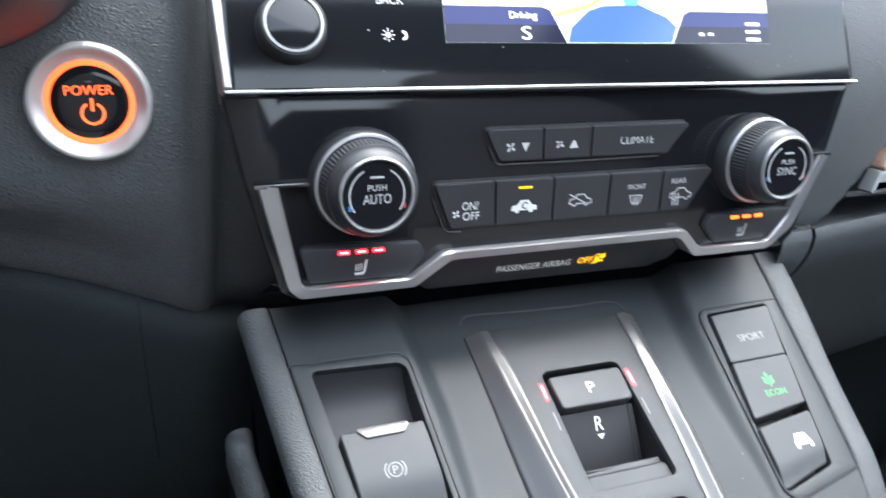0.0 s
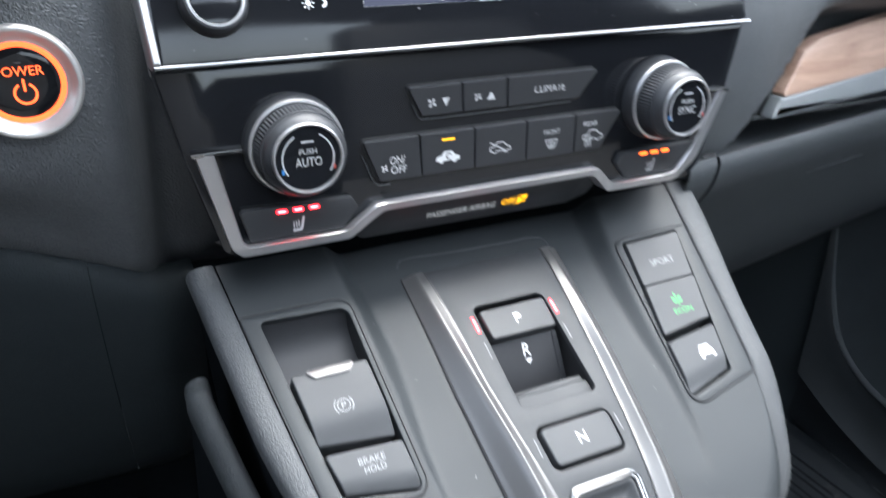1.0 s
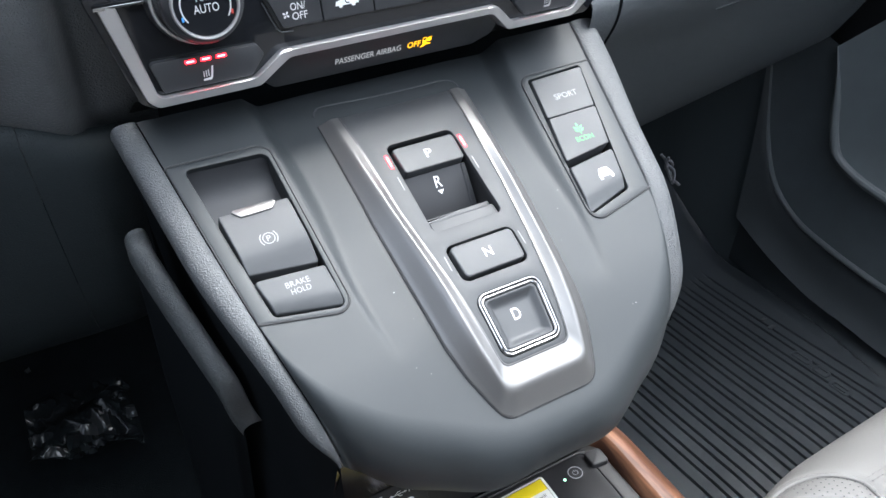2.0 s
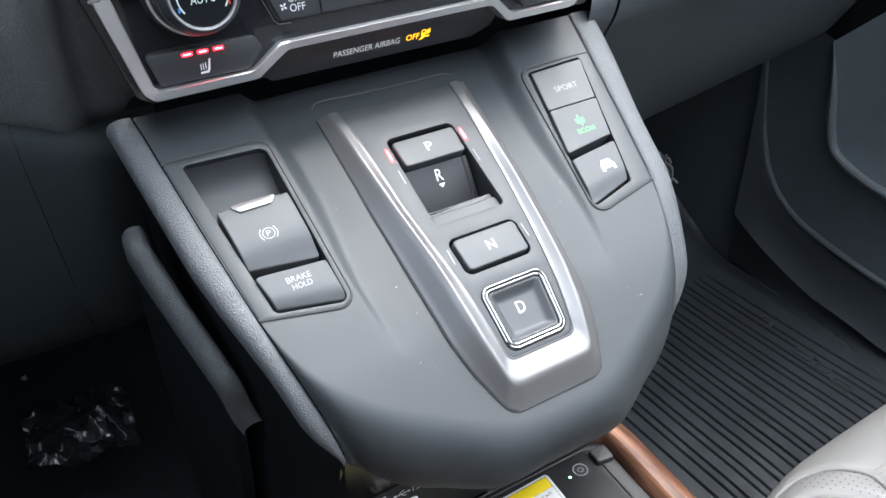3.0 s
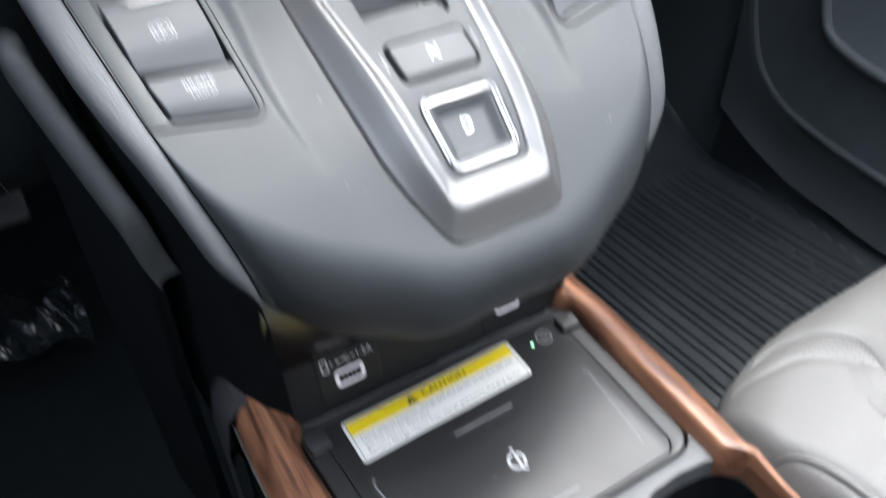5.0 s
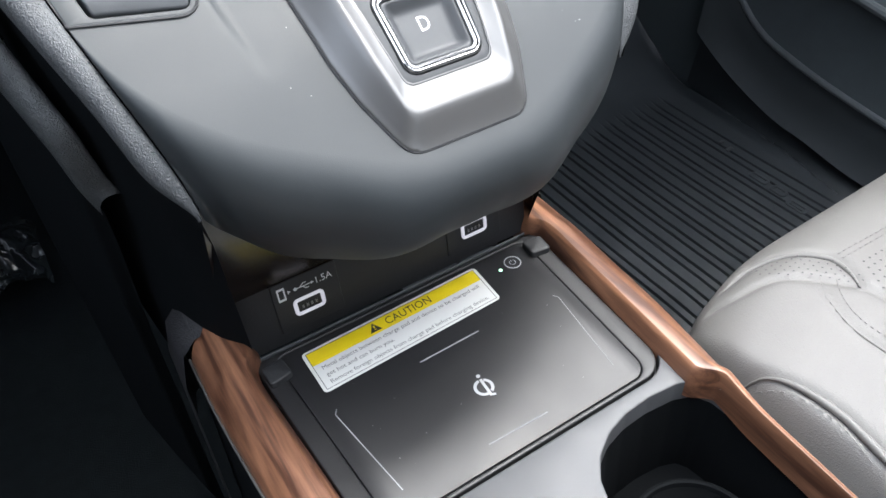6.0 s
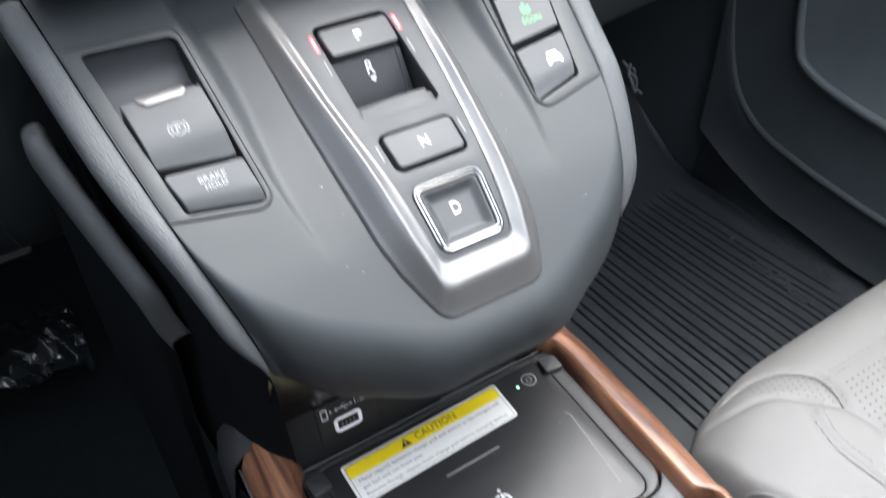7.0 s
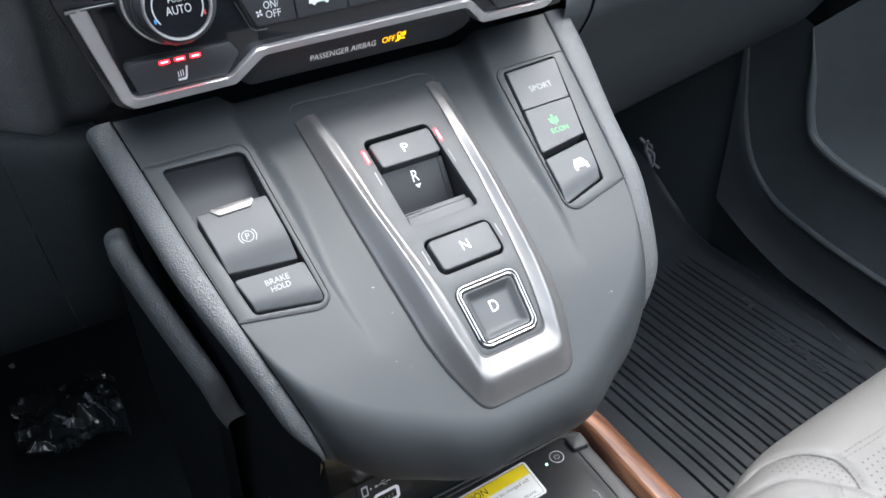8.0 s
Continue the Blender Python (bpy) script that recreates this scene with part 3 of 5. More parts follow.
for y in (-0.62, -0.1):
    for way in (-1, 1):
        leaf.append([(way * 0.1, y), (way * 0.34, y + 0.46), (way * 0.86, y + 0.62), (way * 0.66, y + 0.14)])
marks("lamp", leaf, con, 95.6, 42.6, 2.68, 3.8, GREEN, econ, up=-1, label="lit green leaf symbol")
marks("legend", [[(-0.62, 0.75), (0.62, 0.75), (0.95, 0.05), (1.05, -0.1), (1.05, -0.8), (0.65, -0.8), (0.65, -0.45), (-0.65, -0.45), (-0.65, -0.8), (-1.05, -0.8), (-1.05, -0.1), (-0.95, 0.05)]], con, 95.0, 74.6, 2.48, 4.6, PRINT, ev, up=-1, turn=0)
lettering("legend", "EV", con, 95.0, 74.3, 2.75, 6.2, 2.9, INK, ev, up=-1, slant=0.15)

# ---------------------------------------------------------------- gear insert
def resample(p, n):
    """n + 1 evenly spaced places along an open line."""
    d = [0.0]
    for a, b in zip(p, p[1:]):
        d.append(d[-1] + math.dist(a, b))
    out = []
    for k in range(n + 1):
        s = d[-1] * k / n
        i = min(len(p) - 2, max(j for j in range(len(p)) if d[j] <= s + 1e-9))
        t = (s - d[i]) / max(1e-9, d[i + 1] - d[i])
        out.append((mix(p[i][0], p[i + 1][0], t), mix(p[i][1], p[i + 1][1], t)))
    return out


def horseshoe(points, radii):
    whole = points + mirror(points)
    return rounded(whole, radii + radii[::-1], 8)


u0 = resample(horseshoe(SEAM, SEAM_R), 150)
u1 = resample(horseshoe([(-40.2, -9.5), (-39.0, 20), (-36.0, 60), (-32.4, 98), (-30.4, 124), (-28.4, 142), (-25.4, 157), (-23.4, 166.8)], [0, 30, 60, 60, 50, 40, 30, 7]), 150)
u2 = resample(horseshoe([(-35.8, -9.5), (-33.8, 20), (-31.6, 60), (-28.4, 88), (-25.0, 114), (-22.4, 136), (-20.6, 148), (-19.4, 155.4)], [0, 30, 60, 60, 60, 40, 20, 5]), 150)


def insert_surround():
    def seat(q):
        return con(q[0], q[1], top_height(*q) - 0.3)

    def blend(p, q, t):
        return (mix(p[0], q[0], t), mix(p[1], q[1], t))

    rings = [[con(q[0] * 0.99, q[1], top_height(*q) - 4) for q in u0], [seat(blend(p, q, 0.02)) for p, q in zip(u0, u1)]]
    def height(t, p, q, r):
        low, top, high = top_height(*p) + 0.4, ridge(q[1]), crest(r[1]) + 0.35
        return mix(low, top, t) if t <= 1 else mix(top, high, t - 1)

    for t in (0.02, 0.1, 0.3, 0.55, 0.72, 0.84, 0.93, 1.0, 1.08, 1.18, 1.3, 1.5, 1.75, 1.9, 1.98):
        ring = []
        for p, q, r in zip(u0, u1, u2):
            x, y = blend(p, q, t) if t <= 1 else blend(q, r, t - 1)
            soft = sum(height(min(2.0, max(0.0, t + d)), p, q, r) for d in (-0.16, -0.08, 0.0, 0.08, 0.16)) / 5
            ring.append(con(x, y, max(soft, top_height(x, y) + 0.6)))
        rings.append(ring)
    inner = [(x * 0.975, mix(y, 80, 0.008)) for x, y in u2]
    rings.append([con(*q, crest(q[1]) + 0.5) for q in inner])
    rings.append([con(*q, crest(q[1]) - 4.0) for q in inner])
    return fix(loft(rings, closed=False))


part("insert_surround", insert_surround(), SILVER, console, "satin silver U-shaped surround", sharp=60)
part("seam_gap", fix(tube([tuple(con(x, v, top_height(x, v) + 0.2)) for x, v in u0], 0.0005, 6)), DARK, console)
part("seam_gap", fix(tube([tuple(con(x * 0.99, v, crest(v) + 0.15)) for x, v in u2], 0.0004, 6)), DARK, console)
for o in (wing_l, wing_r):
    part("seam_gap", fix(tube([tuple(con(x, v, top_height(x, v) + 0.3)) for x, v in inset(o, -0.35)], 0.0006, 6)), DARK, console)
face_line = [(x * 0.985, mix(y, 80, 0.006)) for x, y in u2]
hole_p = rounded([(-20.3, 18.8), (20.3, 18.8), (21.0, 78.5), (-20.2, 78.5)], [4, 4, 3, 3])
hole_n = rounded([(-20.2, 88.0), (20.2, 88.0), (19.6, 110.0), (-19.4, 110.0)], 4.5)
hole_d = rounded([(-19.2, 118.2), (19.2, 118.2), (17.4, 152.4), (-17.4, 152.4)], 6)
part("face_plate", slab(face_line, ins, -3.0, 0.0, 0.25, [hole_p, hole_n, hole_d], step=6), FACE, console, sharp=50)
for o in (hole_p, hole_n, hole_d):
    o = ccw(o)
    bm = loft([[ins(x, y, -0.2) for x, y in inset(o, -0.3)], [ins(x, y, -22) for x, y in o]])
    fill(bm, lambda x, y: ins(x, y, -22), o)
    part("switch_well", fix(bm), DARK, console)

pk = key("park_button", [(-18.8, 22.8), (18.9, 22.8), (18.2, 40.2), (-18.0, 40.0)], ins, 1.4, -8, GREYKEY, console, 0.9, 2.2, 5)
lettering("letter", "P", ins, 0, 31.2, 1.48, 3.9, 5.6, PRINT, pk, up=-1)


def rev(a, b, h=0.0):
    return ins(a, b, h - 3.2 - 0.62 * (b - 41))


bm = loft([[rev(-18.6, 40.8, -6), rev(18.6, 40.8, -6)], [rev(-18.6, 41.0, 0.0), rev(18.6, 41.0, 0.0)], [rev(-18.8, 52, 0.2), rev(19.0, 52, 0.2)], [rev(-19.0, 66, -0.6), rev(19.4, 66, -0.6)], [rev(-19, 70, -3), rev(19.4, 70, -3)]], closed=False)
rv = part("reverse_switch", fix(bm), POCKETSKIN, console, sharp=30)
lettering("letter", "R", rev, 0, 46.4, 0.25, 4.0, 5.6, PRINT, rv, up=-1)
marks("letter", [[(-1, 0.5), (1, 0.5), (0, -0.6)]], rev, 0.2, 51.6, 0.3, 1.9, PRINT, rv, up=-1)
key("pull_ledge", [(-18.6, 67.4), (19.6, 67.4), (19.8, 70.4), (-18.4, 70.4)], ins, -5.4, -14, FACE, console, 0.5, 0.5)
key("pull_ledge", [(-18.8, 71.0), (20.2, 71.0), (20.4, 78.0), (-19.0, 78.0)], ins, -3.2, -14, FACE, console, 0.6, 1.5)
bm = loft([[ins(15.5, 41, -3.4), ins(15.5, 66, -18)], [ins(16.2, 41, -2.6), ins(16.2, 66, -17.4)]], closed=False)
part("web", fix(bm), POCKETSKIN, console)

nb = key("neutral_button", [(-18.4, 89.8), (18.4, 89.8), (17.8, 108.2), (-17.4, 108.2)], ins, 1.6, -8, GREYKEY, console, 0.9, 2.6, 5)
lettering("letter", "N", ins, 0, 98.6, 1.68, 4.6, 5.4, PRINT, nb, up=-1)

ring_o = ccw(rounded([(-19.0, 118.4), (19.0, 118.4), (17.2, 152.2), (-17.2, 152.2)], 5.8, 8))
rings = [[ins(x, y, h) for x, y in inset(ring_o, d)] for d, h in ((0, -2), (0.1, 0.5), (0.4, 1.0), (0.9, 1.2), (1.35, 1.0), (1.55, 0.2), (1.55, -1.5))]
db = part("drive_button_ring", fix(loft(rings)), CHROME, console, "chrome ring round the drive button")
rings = [[ins(x, y, h) for x, y in inset(ring_o, d)] for d, h in ((1.5, 0.3), (1.7, 0.1), (1.9, 0.2))]
part("ring_groove", fix(loft(rings)), DARK, db)
rings = [[ins(x, y, h) for x, y in inset(ring_o, d)] for d, h in ((1.8, -1.5), (1.85, 0.3), (2.1, 0.75), (2.7, 0.8), (3.2, 0.5), (3.4, -0.1), (3.5, -1.5))]
part("inner_ring", fix(loft(rings)), CHROME, db)
dish = inset(ring_o, 3.4)


def shrink(p, d):
    return [(x * (1 - d / 15.5), 135.3 + (y - 135.3) * (1 - d / 13.5)) for x, y in p]


rings = [[ins(x, y, h) for x, y in shrink(dish, d)] for d, h in ((0, -4), (0.05, -0.9), (0.3, -0.3), (0.8, -0.15), (1.4, -0.5), (2.4, -1.6), (3.4, -2.7), (4.3, -3.5), (5.2, -3.95), (6.2, -4.1))]
bm = loft(rings)
fill(bm, lambda x, y: ins(x, y, -4.1), shrink(dish, 6.2), step=5)
dk = part("drive_button", fix(bm), GREYKEY, console, sharp=75)
lettering("letter", "D", ins, 0.4, 132.6, -4.0, 4.6, 6.0, PRINT, dk, up=-1)
# selector lamps beside the buttons: lit red at P, unlit elsewhere
for side, lit, v0, v1 in ((-1, 1, 24.8, 34), (1, 1, 24.4, 33.6), (-1, 0, 40, 49), (1, 0, 40.4, 49), (-1, 0, 93, 101.6), (1, 0, 92.6, 101)):
    x = side * (22.8 if v0 < 60 else 22.2)
    # lit bars are widened to imitate their halo, with a pale glare core
    o = rounded(box2(x - (0.8 if lit else 0.28), v0, x + (0.8 if lit else 0.28), v1), 0.25, 3)
    part("selector_lamp", slab(o, ins, -0.5, 0.14, 0.06), RED if lit else UNLIT, console, "lit red bar lamp" if lit else "unlit bar lamp")
    if lit:
        part("lamp_core", slab(rounded(box2(x - 0.3, v0 + 1.4, x + 0.3, v1 - 1.4), 0.25, 3), ins, 0.1, 0.5, 0.1), PALERED, console, "pale bar added for the red lamp's glare")
# the seam above the gear insert
top_line = curve_points([tuple(con(x, v, top_height(x, v) + 0.1)) for x, v in ((-46.5, -17), (-43.5, -21.6), (-38, -22.4), (-20, -21.4), (0, -20.6), (22, -20.2), (39, -19.9), (43.6, -17.2), (44.2, -11))], 30)
part("seam_line", fix(tube(top_line, 0.0004, 8)), GREYKEY, console, "thin pale edge above the gear insert")

# ---------------------------------------------------------------- climate panel
climate = thing("climate_panel", (0, 0.3, 0.69), "piano black climate control panel with two dials", "control panel")
FASCIA = [(-152, 772), (-145.5, 738), (-134, 692), (-128, 688.5), (-77, 688.5), (-61, 699), (61, 699), (72, 688.5), (126, 688.5), (133, 696), (145.5, 738), (152, 772)]
part("fascia", slab(rounded(FASCIA, [1, 3, 6, 4, 4, 3, 3, 4, 6, 6, 3, 1]), cli, -26, -1.5, 1.0, step=20), GLOSS, climate)
# proud lower field inside the trim
U_OUT = [(-141.6, 738.4), (-131.4, 694), (-127, 689.6), (-77, 689.6), (-60.5, 700.4), (58.5, 700.4), (68, 689.6), (114, 689.6), (128, 700), (144.5, 738.4)]
U_IN = [(-133.6, 737.6), (-125.6, 694.4), (-79, 694.4), (-64.0, 704.8), (60.6, 704.8), (70.4, 694.4), (112, 694.4), (122.5, 707), (136.5, 737.6)]


def band(outer, inner, n, hs):
    """A trim strip between two open lines."""
    a, b = resample(outer, n), resample(inner, n)
    rings = []
    for t, h in hs:
        rings.append([cli(mix(p[0], q[0], t), mix(p[1], q[1], t), h) for p, q in zip(a, b)])
    return fix(loft(rings, closed=False))


trim_out = rounded(U_OUT, [0, 5, 5, 5, 6, 6, 5, 10, 14, 0])
trim_in = rounded(U_IN, [0, 3.5, 4.5, 5, 5, 4.5, 8, 10, 0])
part("silver_trim", band(trim_out, trim_in, 220, ((0, -8), (0, 1.2), (0.06, 2.0), (0.9, 3.2), (1.0, 2.4), (1.0, -3))), TRIM, climate, "satin silver stepped trim strip", sharp=30)
for x0, x1 in ((-142.6, -118), (117, 144.6)):
    part("trim_cap", slab(box2(x0, 737.2, x1, 738.8), cli, -3, 2.6, 0.3), CHROME, climate)

# button rows
def row(edges_top, edges_low, z_top, z_low, top=1.2):
    made = []
    for k in range(len(edges_top) - 1):
        o = [(edges_top[k] + 0.35, z_top), (edges_top[k + 1] - 0.35, z_top), (edges_low[k + 1] - 0.35, z_low), (edges_low[k] + 0.35, z_low)]
        first, last = k == 0, k == len(edges_top) - 2
        r = [1.2 if first else 0.75, 1.2 if last else 0.75, 2.6 if last else 0.75, 2.6 if first else 0.75]
        made.append(part("button", slab(rounded(o, r), lambda a, b, h=0.0: cli(a, b, h + 1.6 * (b - z_low) / (z_top - z_low) - 0.8), -3, top, 0.45, hold=0.2), BUTTON, climate))
    return made


for o in ([(-48.2, 757.6), (58.4, 757.6), (47.2, 741.6), (-40.4, 741.6)], [(-70.6, 735.4), (74.2, 735.4), (62.6, 713.4), (-62.4, 713.4)]):
    part("button_bezel", slab(rounded(o, 2.5), cli, -3, -0.9, 0.4), DARK, climate)
part("bezel_edge", fix(tube([tuple(cli(x, z, -0.2)) for x, z in ((-44, 748.5), (-41.4, 742.8), (-39.4, 741.2), (-8, 741.0), (42, 741.2))], 0.0003, 6)), GREYKEY, climate)
part("bezel_edge", fix(tube([tuple(cli(x, z, -0.2)) for x, z in ((-69.3, 728), (-64.4, 714.8), (-62, 712.8), (-56, 712.4))], 0.0003, 6)), GREYKEY, climate)
r1 = row([-47.0, -19.6, 4.4, 57.0], [-39.6, -18.4, 5.4, 46.2], 756.6, 742.6)
r2 = row([-69.4, -41.4, -12.8, 16.0, 44.6, 73.0], [-61.4, -40.0, -12.0, 16.8, 45.4, 61.6], 734.4, 714.4)
for b in r1 + r2:
    b.name = "climate_button"


def fan(s=1.0, dx=0.0, dy=0.0):
    out = []
    for k in range(4):
        t = math.pi / 2 * k
        c, n = math.cos(t), math.sin(t)
        out.append([(dx + s * (x * c - y * n), dy + s * (x * n + y * c)) for x, y in ((0.05, 0.1), (0.15, 0.75), (0.6, 0.85), (0.65, 0.45), (0.3, 0.1))])
    return out


CAR = [(-1.0, -0.25), (-0.95, 0.1), (-0.55, 0.18), (-0.3, 0.5), (0.35, 0.5), (0.62, 0.16), (1.0, 0.06), (1.02, -0.25), (0.75, -0.25), (0.66, -0.42), (0.44, -0.42), (0.36, -0.25), (-0.36, -0.25), (-0.44, -0.42), (-0.66, -0.42), (-0.75, -0.25)]
def outline_car(w=0.11):
    return [line2(*CAR[i], *CAR[(i + 1) % len(CAR)], w) for i in range(len(CAR))]


marks("legend", fan(2.2, -3.4, 0) + [[(1.0, 2.0), (5.0, 2.0), (3.0, -2.0)]], cli, -31, 748.8, 1.3, 1.1, CLIPRINT, r1[0])
marks("legend", fan(2.2, -3.4, 0) + [[(1.0, -2.0), (5.0, -2.0), (3.0, 2.0)]], cli, -7.4, 749.4, 1.3, 1.1, CLIPRINT, r1[1])
lettering("legend", "CLIMATE", cli, 28.4, 749.6, 1.35, 17.5, 3.6, CLIPRINT, r1[2])
lettering("legend", "ON/", cli, -52.5, 724.2, 1.5, 7.6, 3.6, PRINT, r2[0])
lettering("legend", "OFF", cli, -52.0, 719.6, 1.35, 7.8, 3.6, PRINT, r2[0])
marks("legend", fan(1.9), cli, -59.0, 720.8, 1.35, 1.0, PRINT, r2[0])
marks("legend", [CAR], cli, -27, 722.0, 1.55, 6.2, PRINT, r2[1])
marks("legend", [arc2(0.0, 0.1, 0.22, 0.1, 30, 300, 8)], cli, -26.5, 722.0, 1.65, 6.2, BUTTON, r2[1])
part("lamp", slab(rounded(box2(-30.2, 730.4, -23.4, 731.9), 0.5, 3), cli, 0, 1.75, 0.15), AMBER, r2[1], "lit amber bar lamp")
marks("legend", outline_car(0.1) + [line2(-1.0, 0.55, 0.6, -0.3, 0.1)], cli, 1.2, 723.0, 1.6, 5.6, CLIPRINT, r2[2])
lettering("legend", "FRONT", cli, 30.5, 727.6, 2.15, 9.4, 2.4, CLIPRINT, r2[3])
marks("legend", [line2(-1, 0.5, 1, 0.5, 0.14), line2(-1, 0.5, -0.6, -0.55, 0.14), line2(1, 0.5, 0.6, -0.55, 0.14), line2(-0.6, -0.55, 0.6, -0.55, 0.14), line2(-0.35, 0.3, -0.35, -0.9, 0.13), line2(0, 0.3, 0, -0.9, 0.13), line2(0.35, 0.3, 0.35, -0.9, 0.13)], cli, 30.8, 721.6, 1.5, 3.4, CLIPRINT, r2[3])
lettering("legend", "REAR", cli, 53.6, 729.2, 2.2, 8.4, 2.4, CLIPRINT, r2[4])
marks("legend", outline_car(0.1) + [line2(-0.7, 0.1, -0.7, -0.9, 0.1), line2(-0.45, 0.1, -0.45, -0.9, 0.1), line2(-0.2, 0.1, -0.2, -0.9, 0.1)], cli, 55.6, 722.4, 1.75, 6.0, CLIPRINT, r2[4])

# seat heater buttons
HEAT = [(-126.6, 711), (-75.6, 710.2), (-72.6, 704.4), (-80.4, 695.2), (-122.6, 695.6)]
SEATSIGN = [[(0.55, 1.0), (0.8, 1.0), (0.45, -0.55), (0.25, -0.85), (-0.75, -0.85), (-0.75, -0.6), (0.1, -0.55), (0.25, -0.35)], line2(-0.6, -0.4, -0.55, 0.35, 0.12), line2(-0.3, -0.4, -0.25, 0.4, 0.12), line2(0.0, -0.35, 0.05, 0.45, 0.12)]
for side, lampmat, words in ((-1, RED, "lit red bar lamp"), (1, AMBERLED, "lit orange bar lamp")):
    o = HEAT if side < 0 else [(-x, y) for x, y in HEAT]
    hb = part("seat_heater_button", slab(rounded(o, 2.0), lambda a, b, h=0.0: cli(a, b, h + 0.8 * (b - 703) / 8), -4, 1.6, 0.6), BUTTON, climate)
    marks("legend", SEATSIGN, cli, (-101.0 if side < 0 else 95.6), 701.3, 1.75, 3.8, PRINT if side < 0 else CLIPRINT, hb)
    for k in (-1, 0, 1):
        x = (-100.9 if side < 0 else 97.0) + k * 7.3
        part("lamp", slab(rounded(box2(x - 2.45, 707.6, x + 2.45, 709.3), 0.5, 3), cli, 0, 2.6, 0.2), lampmat, hb, words)
        # pale core bar imitates the glare in the middle of the red lamps
        if side < 0:
            part("lamp_core", slab(rounded(box2(x - 1.7, 708.2, x + 1.7, 708.75), 0.3, 3), cli, 2.0, 2.75, 0.1), PALERED, hb, "pale bar added for the lamp's glare")

# dials
def dial(side):
    a, b = (-99.6 if side < 0 else 97.0), 737.3
    base = part("dial", lathe([(22.4, -4), (22.0, 0), (20.8, 5.6), (20.2, 6.4), (18.6, 6.4)], cli, a, b, 72), BUTTON, climate, "round temperature dial")
    part("base_ring", lathe([(20.6, 5.4), (20.9, 6.2), (20.5, 7.0), (19.6, 7.2), (19.0, 6.6)], cli, a, b, 72), TRIM, base)
    bm = bmesh.new()
    rings = []
    for j in range(13):
        h = 6.6 + 10.0 * j / 12
        r = 18.9 - 0.9 * j / 12
        ring = []
        for k in range(144):
            t = 2 * math.pi * k / 144
            rr = r + (0.55 if (k % 2 == 0) else 0.0) * (1 if 1 < j < 11 and j % 2 else 0.55) * (0 if j in (0, 12) else 1)
            ring.append(cli(a + rr * math.cos(t), b + rr * math.sin(t), h))
        rings.append(ring)
    part("grip", fix(loft(rings), 1e-7), BUTTON, base, "knurled charcoal grip", sharp=20)
    part("grip_rim", lathe([(17.9, 16.3), (18.4, 16.7), (18.2, 17.3), (17.6, 17.5)], cli, a, b, 72), BUTTON, base)
    part("shoulder_ring", lathe([(17.7, 17.3), (17.6, 18.4), (17.0, 20.0), (16.0, 21.6), (15.0, 22.6)], cli, a, b, 72), BUTTON, base)
    part("face_ring", lathe([(15.0, 22.2), (14.8, 23.4), (14.3, 23.9), (13.7, 23.7), (13.4, 22.6)], cli, a, b, 72), TRIM, base, "bright satin ring")
    cap = part("cap", lathe([(13.6, 22.4), (13.1, 22.9), (6, 22.95), (0.01, 22.95)], cli, a, b, 60), GLOSS, base)
    for a0, a1 in ((-35, 62), (118, 215)):
        ring = ring_bar(10.4, 11.0, 22.9, 23.06, cli, a, b, a0, a1)
        part("scale_arc", ring, CLIPRINT, base)
    for words, z, w, h in (("PUSH", 3.0, 7.2, 2.3), ("AUTO" if side < 0 else "SYNC", -1.4, 11.0, 3.7)):
        lettering("legend", words, cli, a, b + z, 23.05, w, h, CLIPRINT, base)
    part("pointer", slab(box2(a - 2.6, b + 6.6, a + 2.6, b + 7.4), cli, 22.8, 23.06, 0.05), CLIPRINT, base)
    for k in (-1, 1):
        part("scale_mark", slab(box2(a + k * 10.7 - 0.5, b - 5.6, a + k * 10.7 + 0.5, b - 3.6), cli, 22.8, 23.06, 0.05), material("blue mark" if k < 0 else "red mark", (0.05, 0.25, 0.6) if k < 0 else (0.5, 0.06, 0.04), 0.5), base)


dial(-1)
dial(1)


# passenger airbag strip below the trim
def strip(a, b, h=0.0):
    return Vector((a, 281 + (700 - b) * 0.5 - h, b)) * MM


airbag = part("airbag_strip", slab(rounded([(-62, 700), (60, 700), (69, 690.5), (66, 684), (54, 679.5), (-66, 680.5), (-75, 688.5)], [3, 3, 3, 6, 6, 6, 2]), strip, -14, 0, 1.2), BUTTON, climate)
lettering("legend", "PASSENGER AIRBAG", strip, -13.0, 688.4, 0.1, 39.0, 3.5, LEGEND, airbag)
lettering("legend", "OFF", strip, 14.6, 688.6, 0.1, 8.2, 3.6, AMBER, airbag, label="lit amber lettering")
AIRBAG = [arc2(-0.3, 0.72, 0.42, 0.16, 0, 180, 10), arc2(-0.3, 0.72, 0.42, 0.16, 180, 360, 10), disc2(0.75, 0.55, 0.5, 14), [(-0.75, 0.3), (-0.15, 0.3), (0.15, -0.15), (1.15, -0.35), (1.15, -0.62), (0.1, -0.55), (-0.35, -0.95), (-1.1, -0.95), (-0.6, -0.5)], line2(-1.15, -1.05, 1.2, 1.15, 0.14)]
marks("lamp", AIRBAG, strip, 21.9, 688.5, 0.1, 2.75, AMBER, airbag, label="lit amber airbag symbol")
part("panel_underside", fix(loft([[strip(-132, 689, -4), strip(132, 689, -4)], [Vector((-0.132, 0.33, 0.676)), Vector((0.132, 0.33, 0.676))], [Vector((-0.135, 0.36, 0.66)), Vector((0.135, 0.36, 0.66))]], closed=False)), DARK, climate)

